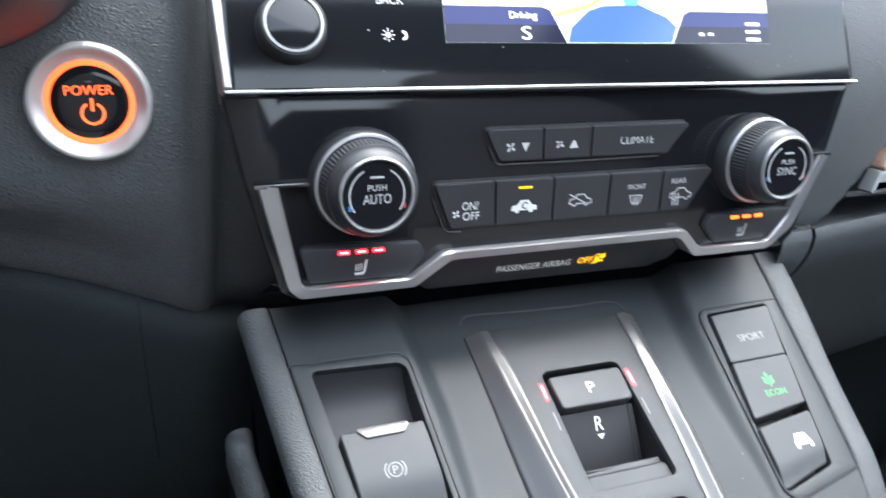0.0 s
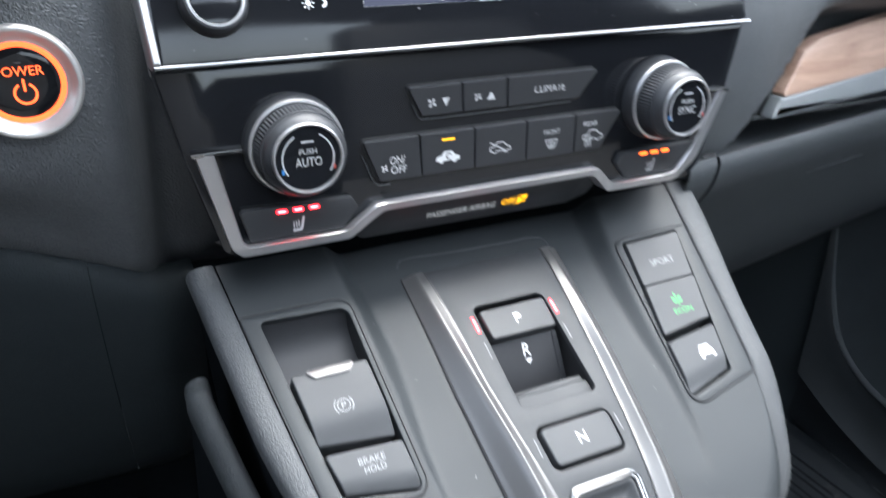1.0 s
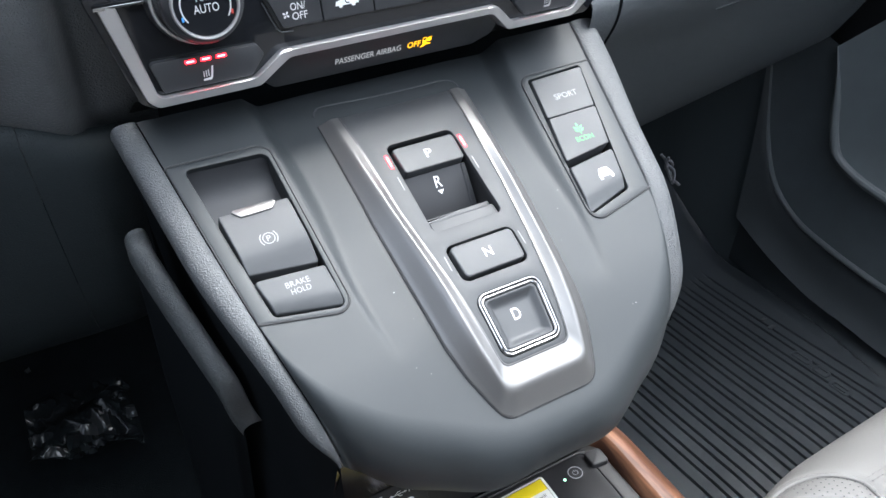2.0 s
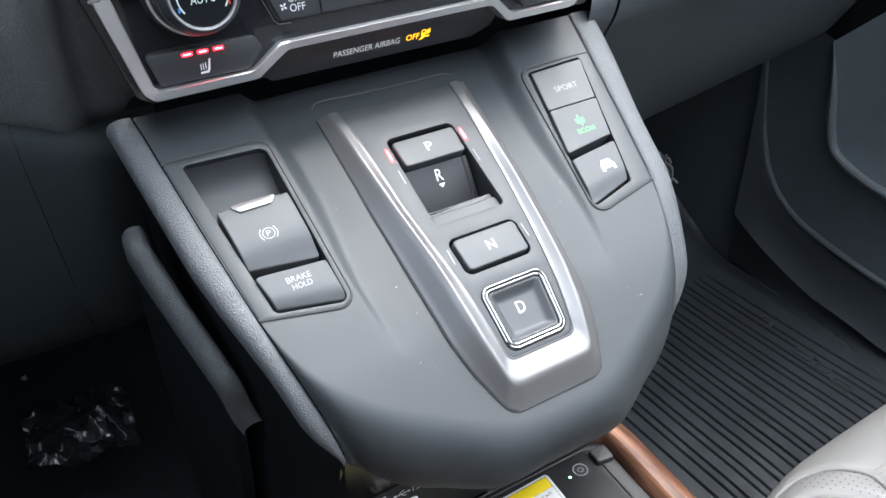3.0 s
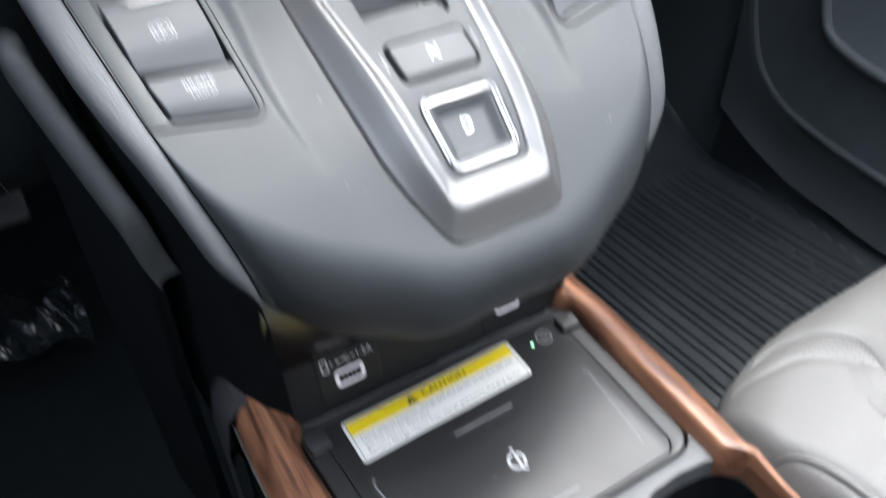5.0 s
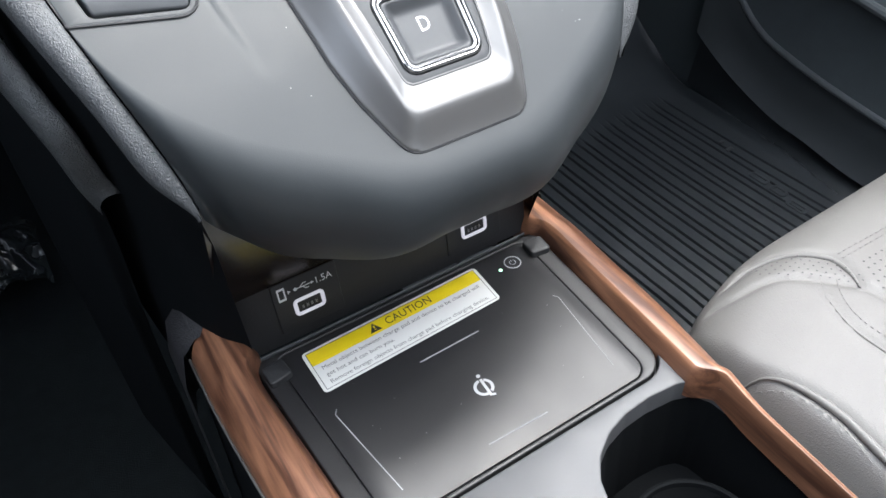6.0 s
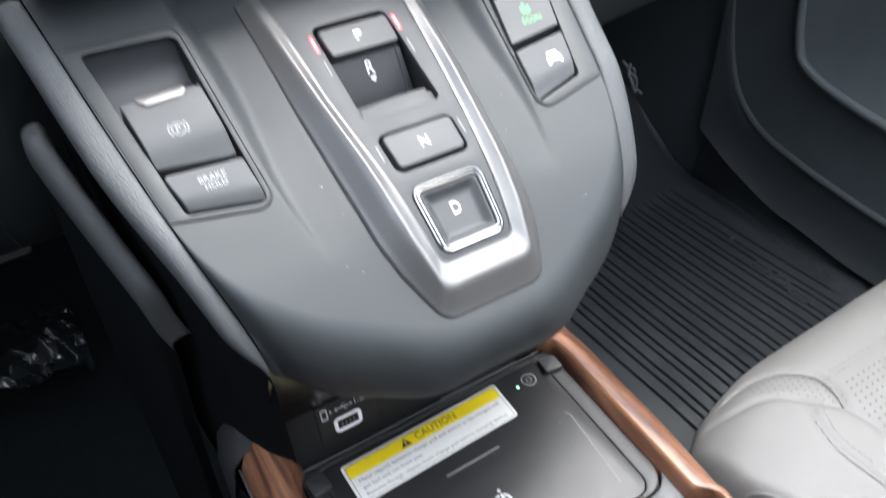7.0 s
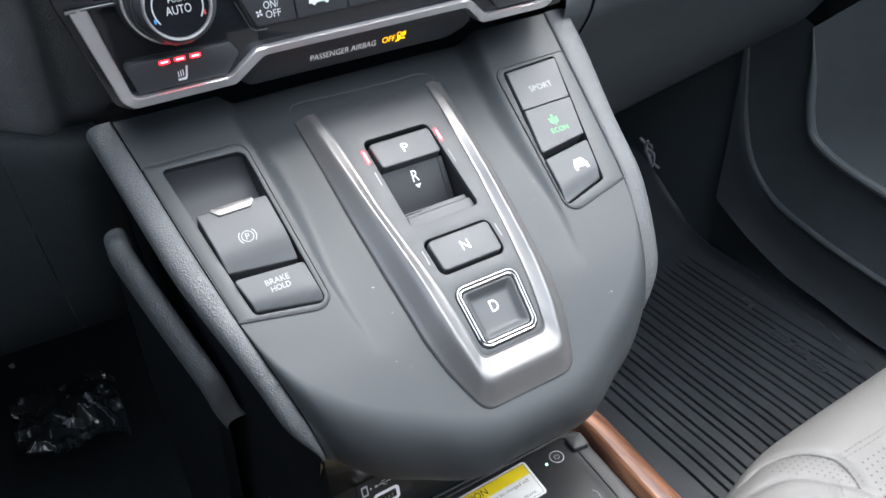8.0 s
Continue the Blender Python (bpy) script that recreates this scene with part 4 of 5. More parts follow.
# ---------------------------------------------------------------- display
display = thing("display_unit", (0, 0.3, 0.774), "glossy touchscreen display unit with chrome lower edge", "display")
part("glass", slab(rounded([(-149, 0.8), (150, 0.8), (146, 118), (-152, 118)], 2), scr, -25, 0.6, 0.5), GLOSS, display)
part("chrome_edge", slab(rounded([(-151.5, -1.0), (152.5, -1.0), (152.5, 0.7), (-151.5, 0.7)], 0.5), scr, -25, 1.4, 0.5, seg=3), CHROME, display)
part("chrome_side", slab(rounded([(-151.6, 1), (-148.4, 1), (-152.4, 118), (-157, 118)], 0.6), scr, -25, 1.8, 0.8, seg=3), TRIM, display, "satin chrome side strip")
SCREEN_DARK = material("lit screen dark", (0.006, 0.006, 0.01), 0.12, spec=0.25, emit=(0.03, 0.036, 0.095), power=0.1)
SCREEN_BLUE = material("lit screen blue bar", (0.006, 0.008, 0.02), 0.12, spec=0.25, emit=(0.05, 0.065, 0.27), power=0.14)
SCREEN_MAP = material("lit screen map ground", (0.8, 0.8, 0.78), 0.2, emit=(0.85, 0.87, 0.86), power=0.15)
SCREEN_LAKE = material("lit screen map water", (0.02, 0.03, 0.05), 0.2, emit=(0.085, 0.23, 0.6), power=0.15)
SCREEN_ROAD = material("lit screen map road", (0.8, 0.7, 0.1), 0.2, emit=(0.95, 0.75, 0.1), power=0.15)
SCREEN_TEXT = material("lit screen text", (0.9, 0.9, 0.9), 0.2, emit=(0.95, 0.97, 1), power=0.15)
SCREEN_CAR = material("lit screen marker", (0.1, 0.3, 0.4), 0.2, emit=(0.1, 0.3, 0.38), power=0.15)
part("map", slab(box2(-63.5, 18.4, 99.8, 110), scr, 0.5, 0.72, 0.02), SCREEN_MAP, display, "lit map picture")
marks("map_water", [[(-8, 18.6), (45, 18.6), (48, 25.6), (43, 30.1), (35, 33), (28, 36), (20, 35), (10.5, 34.6), (3.2, 32.5), (-6, 25)]], scr, 0, 0, 0.78, 1.0, SCREEN_LAKE, display)
for q in (line2(-14, 30, 4, 34.6, 2.2), line2(4, 34.6, 30, 50, 2.2)):
    marks("map_road", [q], scr, 0, 0, 0.79, 1.0, SCREEN_ROAD, display)
marks("map_marker", [[(20, 39), (30, 39), (28, 35), (22, 35)]], scr, 0, 0, 0.81, 1.0, SCREEN_CAR, display)
marks("status_bar", [[(-63.5, 18.4), (-8.5, 18.4), (-15.4, 32.2), (-19, 33.6), (-63.5, 33.6)]], scr, 0, 0, 0.8, 1.0, SCREEN_DARK, display)
marks("status_bar", [[(-63.5, 26), (-12.2, 26), (-15.4, 32.2), (-19, 33.6), (-63.5, 33.6)]], scr, 0, 0, 0.83, 1.0, SCREEN_BLUE, display)
marks("status_bar", [[(45.4, 18.4), (99.8, 18.4), (99.8, 33.0), (56, 33.0), (52.2, 31.6)]], scr, 0, 0, 0.8, 1.0, SCREEN_DARK, display)
marks("status_bar", [[(49.4, 26), (99.8, 26), (99.8, 33.0), (56, 33.0), (52.2, 31.6)]], scr, 0, 0, 0.83, 1.0, SCREEN_BLUE, display)
lettering("screen_text", "Driving", scr, -28.2, 29.6, 0.86, 12.6, 3.9, SCREEN_TEXT, display)
lettering("screen_text", "S", scr, -27.3, 22.6, 0.86, 4.4, 5.6, SCREEN_TEXT, display)
marks("screen_text", [box2(60, 22.0, 62.6, 23.2), box2(65, 22.0, 67.6, 23.2), box2(86.6, 19.6, 94.6, 21.0), box2(86.6, 23.2, 94.6, 24.6), box2(86.6, 26.8, 94.6, 28.2)], scr, 0, 0, 0.86, 1.0, SCREEN_TEXT, display)
vol = part("volume_knob", lathe([(13.2, 0), (13.0, 5), (12.2, 9), (11.6, 9.6), (10.4, 9.8)], scr, -125.3, 22.9, 64), BUTTON, display)
part("knob_ring", lathe([(11.0, 9.4), (10.8, 10.2), (10.0, 10.3), (9.6, 9.6)], scr, -125.3, 22.9, 64), TRIM, vol, "thin bright ring")
part("knob_cap", lathe([(9.7, 9.6), (9.2, 9.8), (0.01, 9.8)], scr, -125.3, 22.9, 48), GLOSS, vol)
lettering("legend", "BACK", scr, -85.6, 35.2, 0.75, 11.0, 3.4, PRINT, display)
sunsign = [disc2(0, 0, 0.42)] + [line2(0.6 * math.cos(k * math.pi / 4), 0.6 * math.sin(k * math.pi / 4), 0.98 * math.cos(k * math.pi / 4), 0.98 * math.sin(k * math.pi / 4), 0.16) for k in range(8)]
marks("legend", sunsign, scr, -87.4, 21.4, 0.75, 2.7, PRINT, display)
marks("legend", [arc2(-0.25, 0, 0.55, 0.42, -95, 95, 12)], scr, -80.8, 21.2, 0.75, 2.6, PRINT, display)

# ---------------------------------------------------------------- charging tray between the wood trims
tray = thing("charging_tray", (0, 0.14, 0.38), "black wireless charging tray under the console nose", "tray")
PADLINE = [(-76.8, 84), (76.8, 84), (83.6, 203), (-83.6, 203)]
part("charging_pad", slab(rounded(PADLINE, [10, 10, 6, 6], 8), pad, -6, 0, 0.35), PADMAT, tray, "black rubbery charging pad")
RECESS = [(-88.0, 81.0), (88.0, 81.0), (94.8, 206), (-94.8, 206)]
recess = rounded(RECESS, [16, 16, 5, 5], 8)
padjoint = inset(ccw(rounded(PADLINE, [10, 10, 6, 6], 8)), -0.45)
part("pad_flange", slab(recess, pad, -6, 0.05, 0.9, [padjoint], seg=3), PADMAT, tray, "black satin border round the charging pad")
# surround with the cup well cut through it
SURROUND = [(-96, -120), (96, -120), (106, -40), (106, 60), (95, 72), (96, 100), (98, 209), (-98, 209), (-96, 100), (-94, 40)]
padhole = [(x, mix(y, y + 0.9, sm(90, 80, y))) for x, y in inset(ccw(recess), -2.0)]
CUP = [(12, -70), (96, -70), (101, 20), (102, 44), (100, 58), (95, 66), (84, 70.2), (66, 72), (50, 71.2), (36, 67.6), (24, 60.5), (16, 51), (12, 40)]
cup = rounded(CUP, [10, 10, 10, 6, 5, 8, 14, 20, 20, 18, 14, 12, 12], 5)
part("surround", slab(SURROUND, lambda a, b, h=0.0: pad(a, b, h - 0.8 - 3.0 * sm(85, 30, b)), -20, 0.2, 0.9, [padhole, cup], step=25, seg=3), TRAY, tray, "grey satin tray surround")
bm = loft([[pad(x, y, -2.4) for x, y in padhole], [pad(x, y, -9) for x, y in padhole]])
fill(bm, lambda x, y: pad(x, y, -9), padhole)
part("pad_groove", fix(bm), DARK, tray)
well_top, well_low = inset(ccw(cup), -1.7), inset(ccw(cup), 4)
bm = loft([[pad(x, y, -4 - 3.0 * sm(85, 30, y)) for x, y in well_top], [pad(x, y, -12 - 3.0 * sm(85, 30, y)) for x, y in inset(ccw(cup), -0.2)], [pad(x, y, -75) for x, y in well_low]])
fill(bm, lambda x, y: pad(x, y, -75), well_low)
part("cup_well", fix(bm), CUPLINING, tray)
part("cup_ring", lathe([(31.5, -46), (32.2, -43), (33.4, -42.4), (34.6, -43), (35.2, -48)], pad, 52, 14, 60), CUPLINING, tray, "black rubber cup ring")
rim = [tuple(pad(x, y, -0.9 - 3.0 * sm(85, 30, y))) for x, y in inset(ccw(cup), -0.6) if x > 88 and y > -70]
part("cup_rim", fix(tube(rim, 0.0008, 6)), TRIM, tray, "thin pale rim")
for side in (-1, 1):
    part("clip", slab(rounded([(side * 79.5, 186.5), (side * 92.5, 184.5), (side * 93.5, 197.5), (side * 80.6, 199)], 2.2), pad, -5, 4.2, 1.2, seg=3), DARK, tray)
# printed outlines on the pad
for pts in ([(-19, 156.5), (19.5, 157.0)], [(17.7, 93.4), (-17.5, 94.4)]):
    marks("printed_line", [line2(*pts[0], *pts[1], 0.8)], pad, 0, 0, 0.06, 1.0, DIMPRINT if pts[0][0] < 0 else FAINT, tray)
for side in (-1, 1):
    marks("printed_line", [line2(side * 72, 152, side * 64.5, 97, 0.5), line2(side * 72, 152, side * 70, 155, 0.5)], pad, 0, 0, 0.06, 1.0, DIMPRINT if side < 0 else FAINT, tray)
for lift, sign in ((0.07, arc2(0.0, -0.1, 0.72, 0.26, 96, 276, 22)), (0.07, arc2(0.0, -0.1, 0.72, 0.26, -58, 64, 16)), (0.1, line2(0.14, 0.72, 0.14, -1.1, 0.25)), (0.13, line2(0.12, -1.02, 0.52, -1.14, 0.2)), (0.07, disc2(0.14, 1.08, 0.18))):
    marks("printed_symbol", [sign], pad, 0.0, 124.5, lift, 6.4, PADPRINT, tray, turn=-4)
part("printed_ring", ring_bar(4.7, 5.3, 0, 0.06, pad, 67.5, 190.5), DIMPRINT, tray)
marks("printed_symbol", [arc2(0, 0, 0.8, 0.18, 120, 420, 16), line2(0, 0.3, 0, 1.0, 0.18)], pad, 67.5, 190.5, 0.06, 2.4, DIMPRINT, tray)
part("indicator_lamp", slab(disc2(57.5, 189, 1.1), pad, -0.5, 0.1, 0.05), DOT, tray, "small lit green lamp")

label = thing("caution_label", (-0.012, 0.184, 0.4), "white and yellow caution sticker on the charging pad", "label")
LABEL = [(-70.5, 166.8), (44.2, 170.2), (45.6, 200.2), (-70.6, 197.6)]
part("sticker", slab(rounded(LABEL, 2.4), pad, 0.02, 0.22, 0.05, bottom=True), WHITELABEL, label)


def sticker(a, b, h=0.0):
    """Across and up the sticker from its lower left corner, 116 by 30."""
    t, u = a / 116.0, b / 30.0
    x = mix(mix(-70.5, 44.2, t), mix(-70.6, 45.6, t), u)
    y = mix(mix(166.8, 170.2, t), mix(197.6, 200.2, t), u)
    return pad(x, y, 0.22 + h)


part("yellow_band", slab(rounded(box2(2.0, 19.0, 114.0, 28.4), 0.6), sticker, 0, 0.05, 0.02, step=20), YELLOW, label)
marks("border_line", [line2(2, 1.6, 114, 1.6, 0.4), line2(2, 1.6, 2, 28.4, 0.4), line2(114, 1.6, 114, 28.4, 0.4), line2(2, 28.4, 114, 28.4, 0.4)], sticker, 0, 0, 0.07, 1.0, GREYINK, label)
lettering("caution_text", "CAUTION", sticker, 65.5, 23.8, 0.08, 30, 5.4, INK, label)
marks("warning_sign", [[(-1, -0.8), (1, -0.8), (0, 0.95)]], sticker, 43.0, 23.6, 0.08, 3.7, INK, label)
marks("warning_sign", [box2(-0.12, -0.15, 0.12, 0.4), box2(-0.12, -0.5, 0.12, -0.28)], sticker, 43.0, 23.6, 0.1, 3.7, YELLOW, label)
for k, words in enumerate(("Metal objects between charge pad and device to be charged will", "get hot and can burn you.", "Remove foreign objects from charge pad before charging device.")):
    w = 104 if k != 1 else 42
    lettering("caution_text", words, sticker, 6 + w / 2, 15.0 - 5.2 * k, 0.08, w, 3.5, GREYINK, label)


# ---------------------------------------------------------------- socket panel under the nose
def usb(a, b, h=0.0):
    return Vector((a, 212 - h + (b - 404) * 0.12, b)) * MM


sockets = thing("socket_panel", (0, 0.22, 0.4), "black USB socket panel at the back of the charging tray", "socket panel")
part("panel", slab(box2(-93, 398, 93, 470), usb, -12, 0, 0.8), DARK, sockets)
for side in (-1, 1):
    a = side * 54.5
    mod = part("socket_module", slab(rounded(box2(a - 19.2, 405, a + 19.2, 439), 1.5), usb, -2, 0.9, 0.6), DARK, sockets)
    part("socket_surround", slab(rounded(box2(a - 9.2, 413.6, a + 9.2, 425.0), 3.0), usb, 0.5, 1.6, 0.4, [rounded(box2(a - 6.9, 415.6, a + 6.9, 423.0), 0.8)]), USBGLOW, mod, "lit white socket surround")
    part("metal_shell", slab(rounded(box2(a - 6.8, 415.7, a + 6.8, 422.9), 0.7), usb, -2, 0.7, 0.2, [rounded(box2(a - 6.1, 416.4, a + 6.1, 422.2), 0.4)]), SILVER, mod)
    part("contact_tongue", slab(box2(a - 5.6, 419.0, a + 5.6, 421.8), usb, -2, 0.8, 0.1), UNLIT, mod)
    for k in range(4):
        part("contact", slab(box2(a - 4.7 + 2.6 * k, 417.2, a - 3.1 + 2.6 * k, 419.6), usb, -2, 0.9, 0.1), TRIM, mod)
    if side < 0:
        marks("printed_symbol", [line2(-1.4, -1, -1.4, 1, 0.25), line2(-0.4, -1, -0.4, 1, 0.25), line2(-1.5, 1, -0.3, 1, 0.4), line2(-1.5, -1, -0.3, -1, 0.4), [(0.1, 0.35), (0.1, -0.35), (0.6, 0)]], usb, a - 10.6, 431.6, 1.0, 3.6, PRINT, mod)
        marks("printed_symbol", [disc2(-1.5, 0, 0.35), line2(-1.5, 0, 1.6, 0, 0.2), line2(-0.7, 0, 0.0, 0.6, 0.18), line2(0.0, 0.6, 0.6, 0.6, 0.18), line2(-0.2, 0, 0.4, -0.6, 0.18), line2(0.4, -0.6, 0.9, -0.6, 0.18), [(1.4, 0.3), (1.4, -0.3), (2.0, 0)]], usb, a - 1.0, 431.6, 1.0, 3.2, PRINT, mod)
        lettering("printed_words", "1.5A", usb, a + 11.2, 431.8, 1.0, 9.4, 4.2, PRINT, mod)


# ---------------------------------------------------------------- wood trims along the tray
def wood_rail(side):
    ob = thing("wood_trim", (side * 0.105, 0.1, 0.38), "glossy copper-brown wood trim rail beside the charging tray", "trim", "wood rails")
    flush = spline([-120, -60, 0, 81, 104, 139, 174, 190, 199, 206, 214, 230, 250], [80, 82, 85, 88.8, 90.0, 92.2, 94.6, 95.4, 94.6, 90.5, 89.2, 89.6, 90])
    outer = spline([-120, 0, 35, 55, 81, 114, 149, 194, 215, 250], [102, 105.5, 108.2, 111.0, 114.2, 118.0, 120.2, 122, 122, 121.5])
    rings = []
    for k in range(200):
        y = 244 - 364 * k / 199
        a, b = flush(y) + 12.6 * sm(69, 56, y), outer(y)
        lift = 1.5 * sm(150, 235, y) - 5.0 * sm(72, 30, y)
        ring = []
        for u, z in ((0, -12), (0, -1.0), (0.02, 1.2), (0.10, 7.6), (0.14, 9.2), (0.18, 10.0), (0.24, 10.2), (0.44, 9.7), (0.51, 9.2), (0.57, 8.2), (0.74, 4.6), (0.87, 0.8), (0.95, -3.4), (1.0, -9.0), (1.0, -16)):
            ring.append(Vector((side * mix(a, b, u), y - 9 * sm(0.55, 1.0, u) * sm(200, 244, y), 400 + z + lift)) * MM)
        rings.append(ring)
    tip = [p + Vector((0, 0.002, -0.02)) for p in rings[0]]
    rings.insert(0, tip)
    part("rail", fix(loft(rings, closed=False, caps=False)), WOOD, ob, sharp=28)
    if side < 0:
        edge = [Vector((side * (outer(y) + 0.6), y, 400 - 9)) * MM for y in range(238, -121, -8)]
        part("edge_strip", fix(tube(edge, 0.0007, 8)), SILVER, ob, "thin pale edge strip")
    wall = [[Vector((side * (outer(y) - 1.5), y, 388)) * MM, Vector((side * (outer(y) + 3), y, 250)) * MM, Vector((side * (outer(y) + 8), y, 40)) * MM] for y in range(260, -121, -20)]
    part("tunnel_side", fix(loft(wall, closed=False)), FLANKSHADE, ob)


wood_rail(-1)
wood_rail(1)
# dark end piece between the trims and the console flanks
for side in (-1, 1):
    bm = loft([[Vector((side * x, y, z)) * MM for x, z in ((86, 396 - d), (91, 405 - d), (102, 410 - d), (116, 407.5 - d), (125, 398 - d), (130, 374 - d), (134, 200))] for y, d in ((236, 1.5), (239, 0), (258, -3), (266, -2), (274, 6), (282, 40), (286, 90))], closed=False)
    ob = part("trim_end_cap", fix(bm), ENDCAP)
    tagged(ob, "black plastic end cap behind the wood trim", "trim")

# ---------------------------------------------------------------- dashboard
edge_drop = spline([-640, -300, -243, -219, -196, -171, -155, -118], [50, 46, 39, 31, 21, 9.5, 0, -4])


def dash_left():
    prof = curve_points([(420, 1000), (345, 900), (313, 840), (303, 800), (301.8, 775), (303.5, 750), (308.5, 722), (316, 698), (325, 676), (334, 658), (341, 651)], 70)
    rings = []
    for k in range(76):
        x = -118 - 640 * (k / 75) ** 1.6
        turn = sm(-174, -150, x)
        rings.append([Vector((x, y + 34 * turn * turn, z + edge_drop(x) * sm(745, 665, z))) * MM for y, z in prof])
    return fix(loft(rings, closed=False))


dash = thing("dashboard", (0, 0.45, 0.66), "charcoal grained soft dashboard around the centre stack", "dashboard")
part("driver_side_skin", dash_left(), DASHSKIN, dash, sharp=60)
KNEELINE = curve_points([(348, 658), (338, 656.5), (332, 652), (330, 644), (333, 626), (345, 592), (368, 545), (396, 505), (430, 478), (520, 470)], 60)
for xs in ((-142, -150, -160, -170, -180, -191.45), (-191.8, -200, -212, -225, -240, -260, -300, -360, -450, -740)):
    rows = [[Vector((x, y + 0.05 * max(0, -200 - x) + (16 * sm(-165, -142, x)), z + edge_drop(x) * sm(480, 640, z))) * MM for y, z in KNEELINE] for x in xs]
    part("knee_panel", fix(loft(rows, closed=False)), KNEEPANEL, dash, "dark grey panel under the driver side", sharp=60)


def dash_right():
    prof = curve_points([(430, 1000), (350, 900), (312, 840), (300, 800), (297, 770), (300, 740), (306, 715), (311, 702), (315, 692), (319, 684), (326, 674)], 56)
    rings = []
    for k in range(60):
        x = 154 + 600 * (k / 59) ** 1.5
        turn = sm(166, 153, x)
        back = 36 * sm(165, 300, x)
        ring = []
        for y, z in prof:
            dent = sm(225 + (z - 700) * 0.75, 262 + (z - 700) * 0.75, x) * sm(775, 750, z)
            ring.append(Vector((x, y + 25 * turn * turn + back + 46 * dent, z)) * MM)
        rings.append(ring)
    return fix(loft(rings, closed=False))


part("passenger_side_skin", dash_right(), DASHSMOOTH, dash, sharp=60)
# wood strip with a pale lower edge, set into the passenger side


def strip_r(a, b, h=0.0):
    return Vector((a, 333 + (a - 250) * 0.12 + (b - 700) * 0.22 - h, b)) * MM


part("wood_strip", slab(rounded([(258, 709), (394, 716.5), (700, 731), (700, 780), (383, 754), (302, 745), (284, 738)], [2, 0, 0, 0, 0, 6, 4]), strip_r, -8, 3.0, 1.6, seg=2), WOODX, dash, "copper-brown wood strip with painted sky sheen")
part("pale_edge", slab(rounded([(247, 696), (403, 700), (700, 711), (700, 732), (397, 717.2), (258, 709)], [1, 0, 0, 0, 0, 1]), strip_r, -8, 3.0, 2.0, seg=3), PALEGREY, dash, "pale grey edge strip")
# rounded ledge under it and the glovebox lid
def ledge(x0, x1, n, prof):
    xs = [mix(x0, x1, k / n) for k in range(n + 1)]
    return fix(loft([[Vector((x, y + 0.21 * (x - 180), z - 0.015 * (x - 180))) * MM for y, z in prof] for x in xs], closed=False))


LEDGE = curve_points([(392, 672), (350, 675), (334, 677), (318, 680.5), (308, 685.4), (304.4, 687), (302, 686.4), (300.8, 683.6), (301, 679), (303, 671), (307, 662.5), (314, 652), (334, 624), (362, 578), (392, 530), (424, 492), (500, 464)], 80)
part("ledge_end", ledge(146, 173.0, 6, [(y + 0.6, z) for y, z in LEDGE]), GLOVE, dash, sharp=60)
glove = thing("glovebox", (0.4, 0.4, 0.44), "charcoal glovebox lid under the passenger dashboard", "glovebox")
part("lid", ledge(175.6, 740, 40, LEDGE), GLOVE, glove, sharp=60)
part("gap", ledge(168, 180, 3, [(y + 7, z) for y, z in LEDGE]), DARK, glove)
grip = ledge(318, 404, 20, [(y + 319.5, z + 643) for y, z in ((5.4, 4.5), (0.9, 2.0), (0.0, 0.0), (1.9, -2.0), (9.4, -1.5))])
part("lid_grip", fix(grip), GLOVE, glove, "rounded lip of the lid's pull", sharp=70)

# start button
def dsh(a, b, h=0.0):
    return Vector((a, 302 - h, b)) * MM


start = thing("start_button", (-0.198, 0.302, 0.768), "round silver start button with glowing orange ring", "button")
BX, BZ = -198.5, 768.0
part("bezel", lathe([(22.6, -3), (22.4, 1.6), (21.8, 3.0), (20.8, 3.5), (19.9, 3.1), (18.6, 2.0), (17.2, 0.9), (15.9, 0.5)], dsh, BX, BZ, 96), BEZEL, start, "satin silver bezel", sharp=60)
part("light_ring", lathe([(16.0, -0.6), (15.9, 0.4), (14.8, 0.7), (13.8, 0.5), (13.7, -0.6)], dsh, BX, BZ, 96), ORANGE, start, "glowing orange ring")
part("cap", lathe([(13.8, 0.2), (13.4, 0.45), (8, 0.2), (0.01, 0.1)], dsh, BX, BZ, 72), GLOSS, start)
lettering("legend", "POWER", lambda a, b, h=0.0: dsh(a, b, h), BX, BZ + 4.6, 0.75, 17.0, 3.6, ORANGE, start, label="lit orange lettering")
marks("legend", [arc2(0, 0, 0.85, 0.2, 118, 422, 24), line2(0, 0.2, 0, 1.25, 0.2)], dsh, BX + 0.6, BZ - 4.2, 0.72, 4.6, ORANGE, start, label="lit orange power sign")

col = thing("steering_column_cover", (-0.3, 0.2, 0.8), "black steering column cover", "steering column")
rings = [[Vector((-252 + 62 * math.cos(t) * s, y, 832 + 46 * math.sin(t) * s)) * MM for t in (2 * math.pi * k / 40 for k in range(40))] for y, s in ((150, 0.92), (158, 1.0), (200, 1.0), (300, 1.05), (330, 1.05))]
part("cover", fix(loft(rings, caps=True)), DARK, col, sharp=50)

# ---------------------------------------------------------------- floor, footwells, doors, roof
def sheet(name, rows, mat, label="", category="", kind="structure", sharp=50):
    ob = part(name, fix(loft([[Vector(p) for p in r] for r in rows], closed=False)), mat, None, sharp=sharp)
    return tagged(ob, label, category, kind=kind)


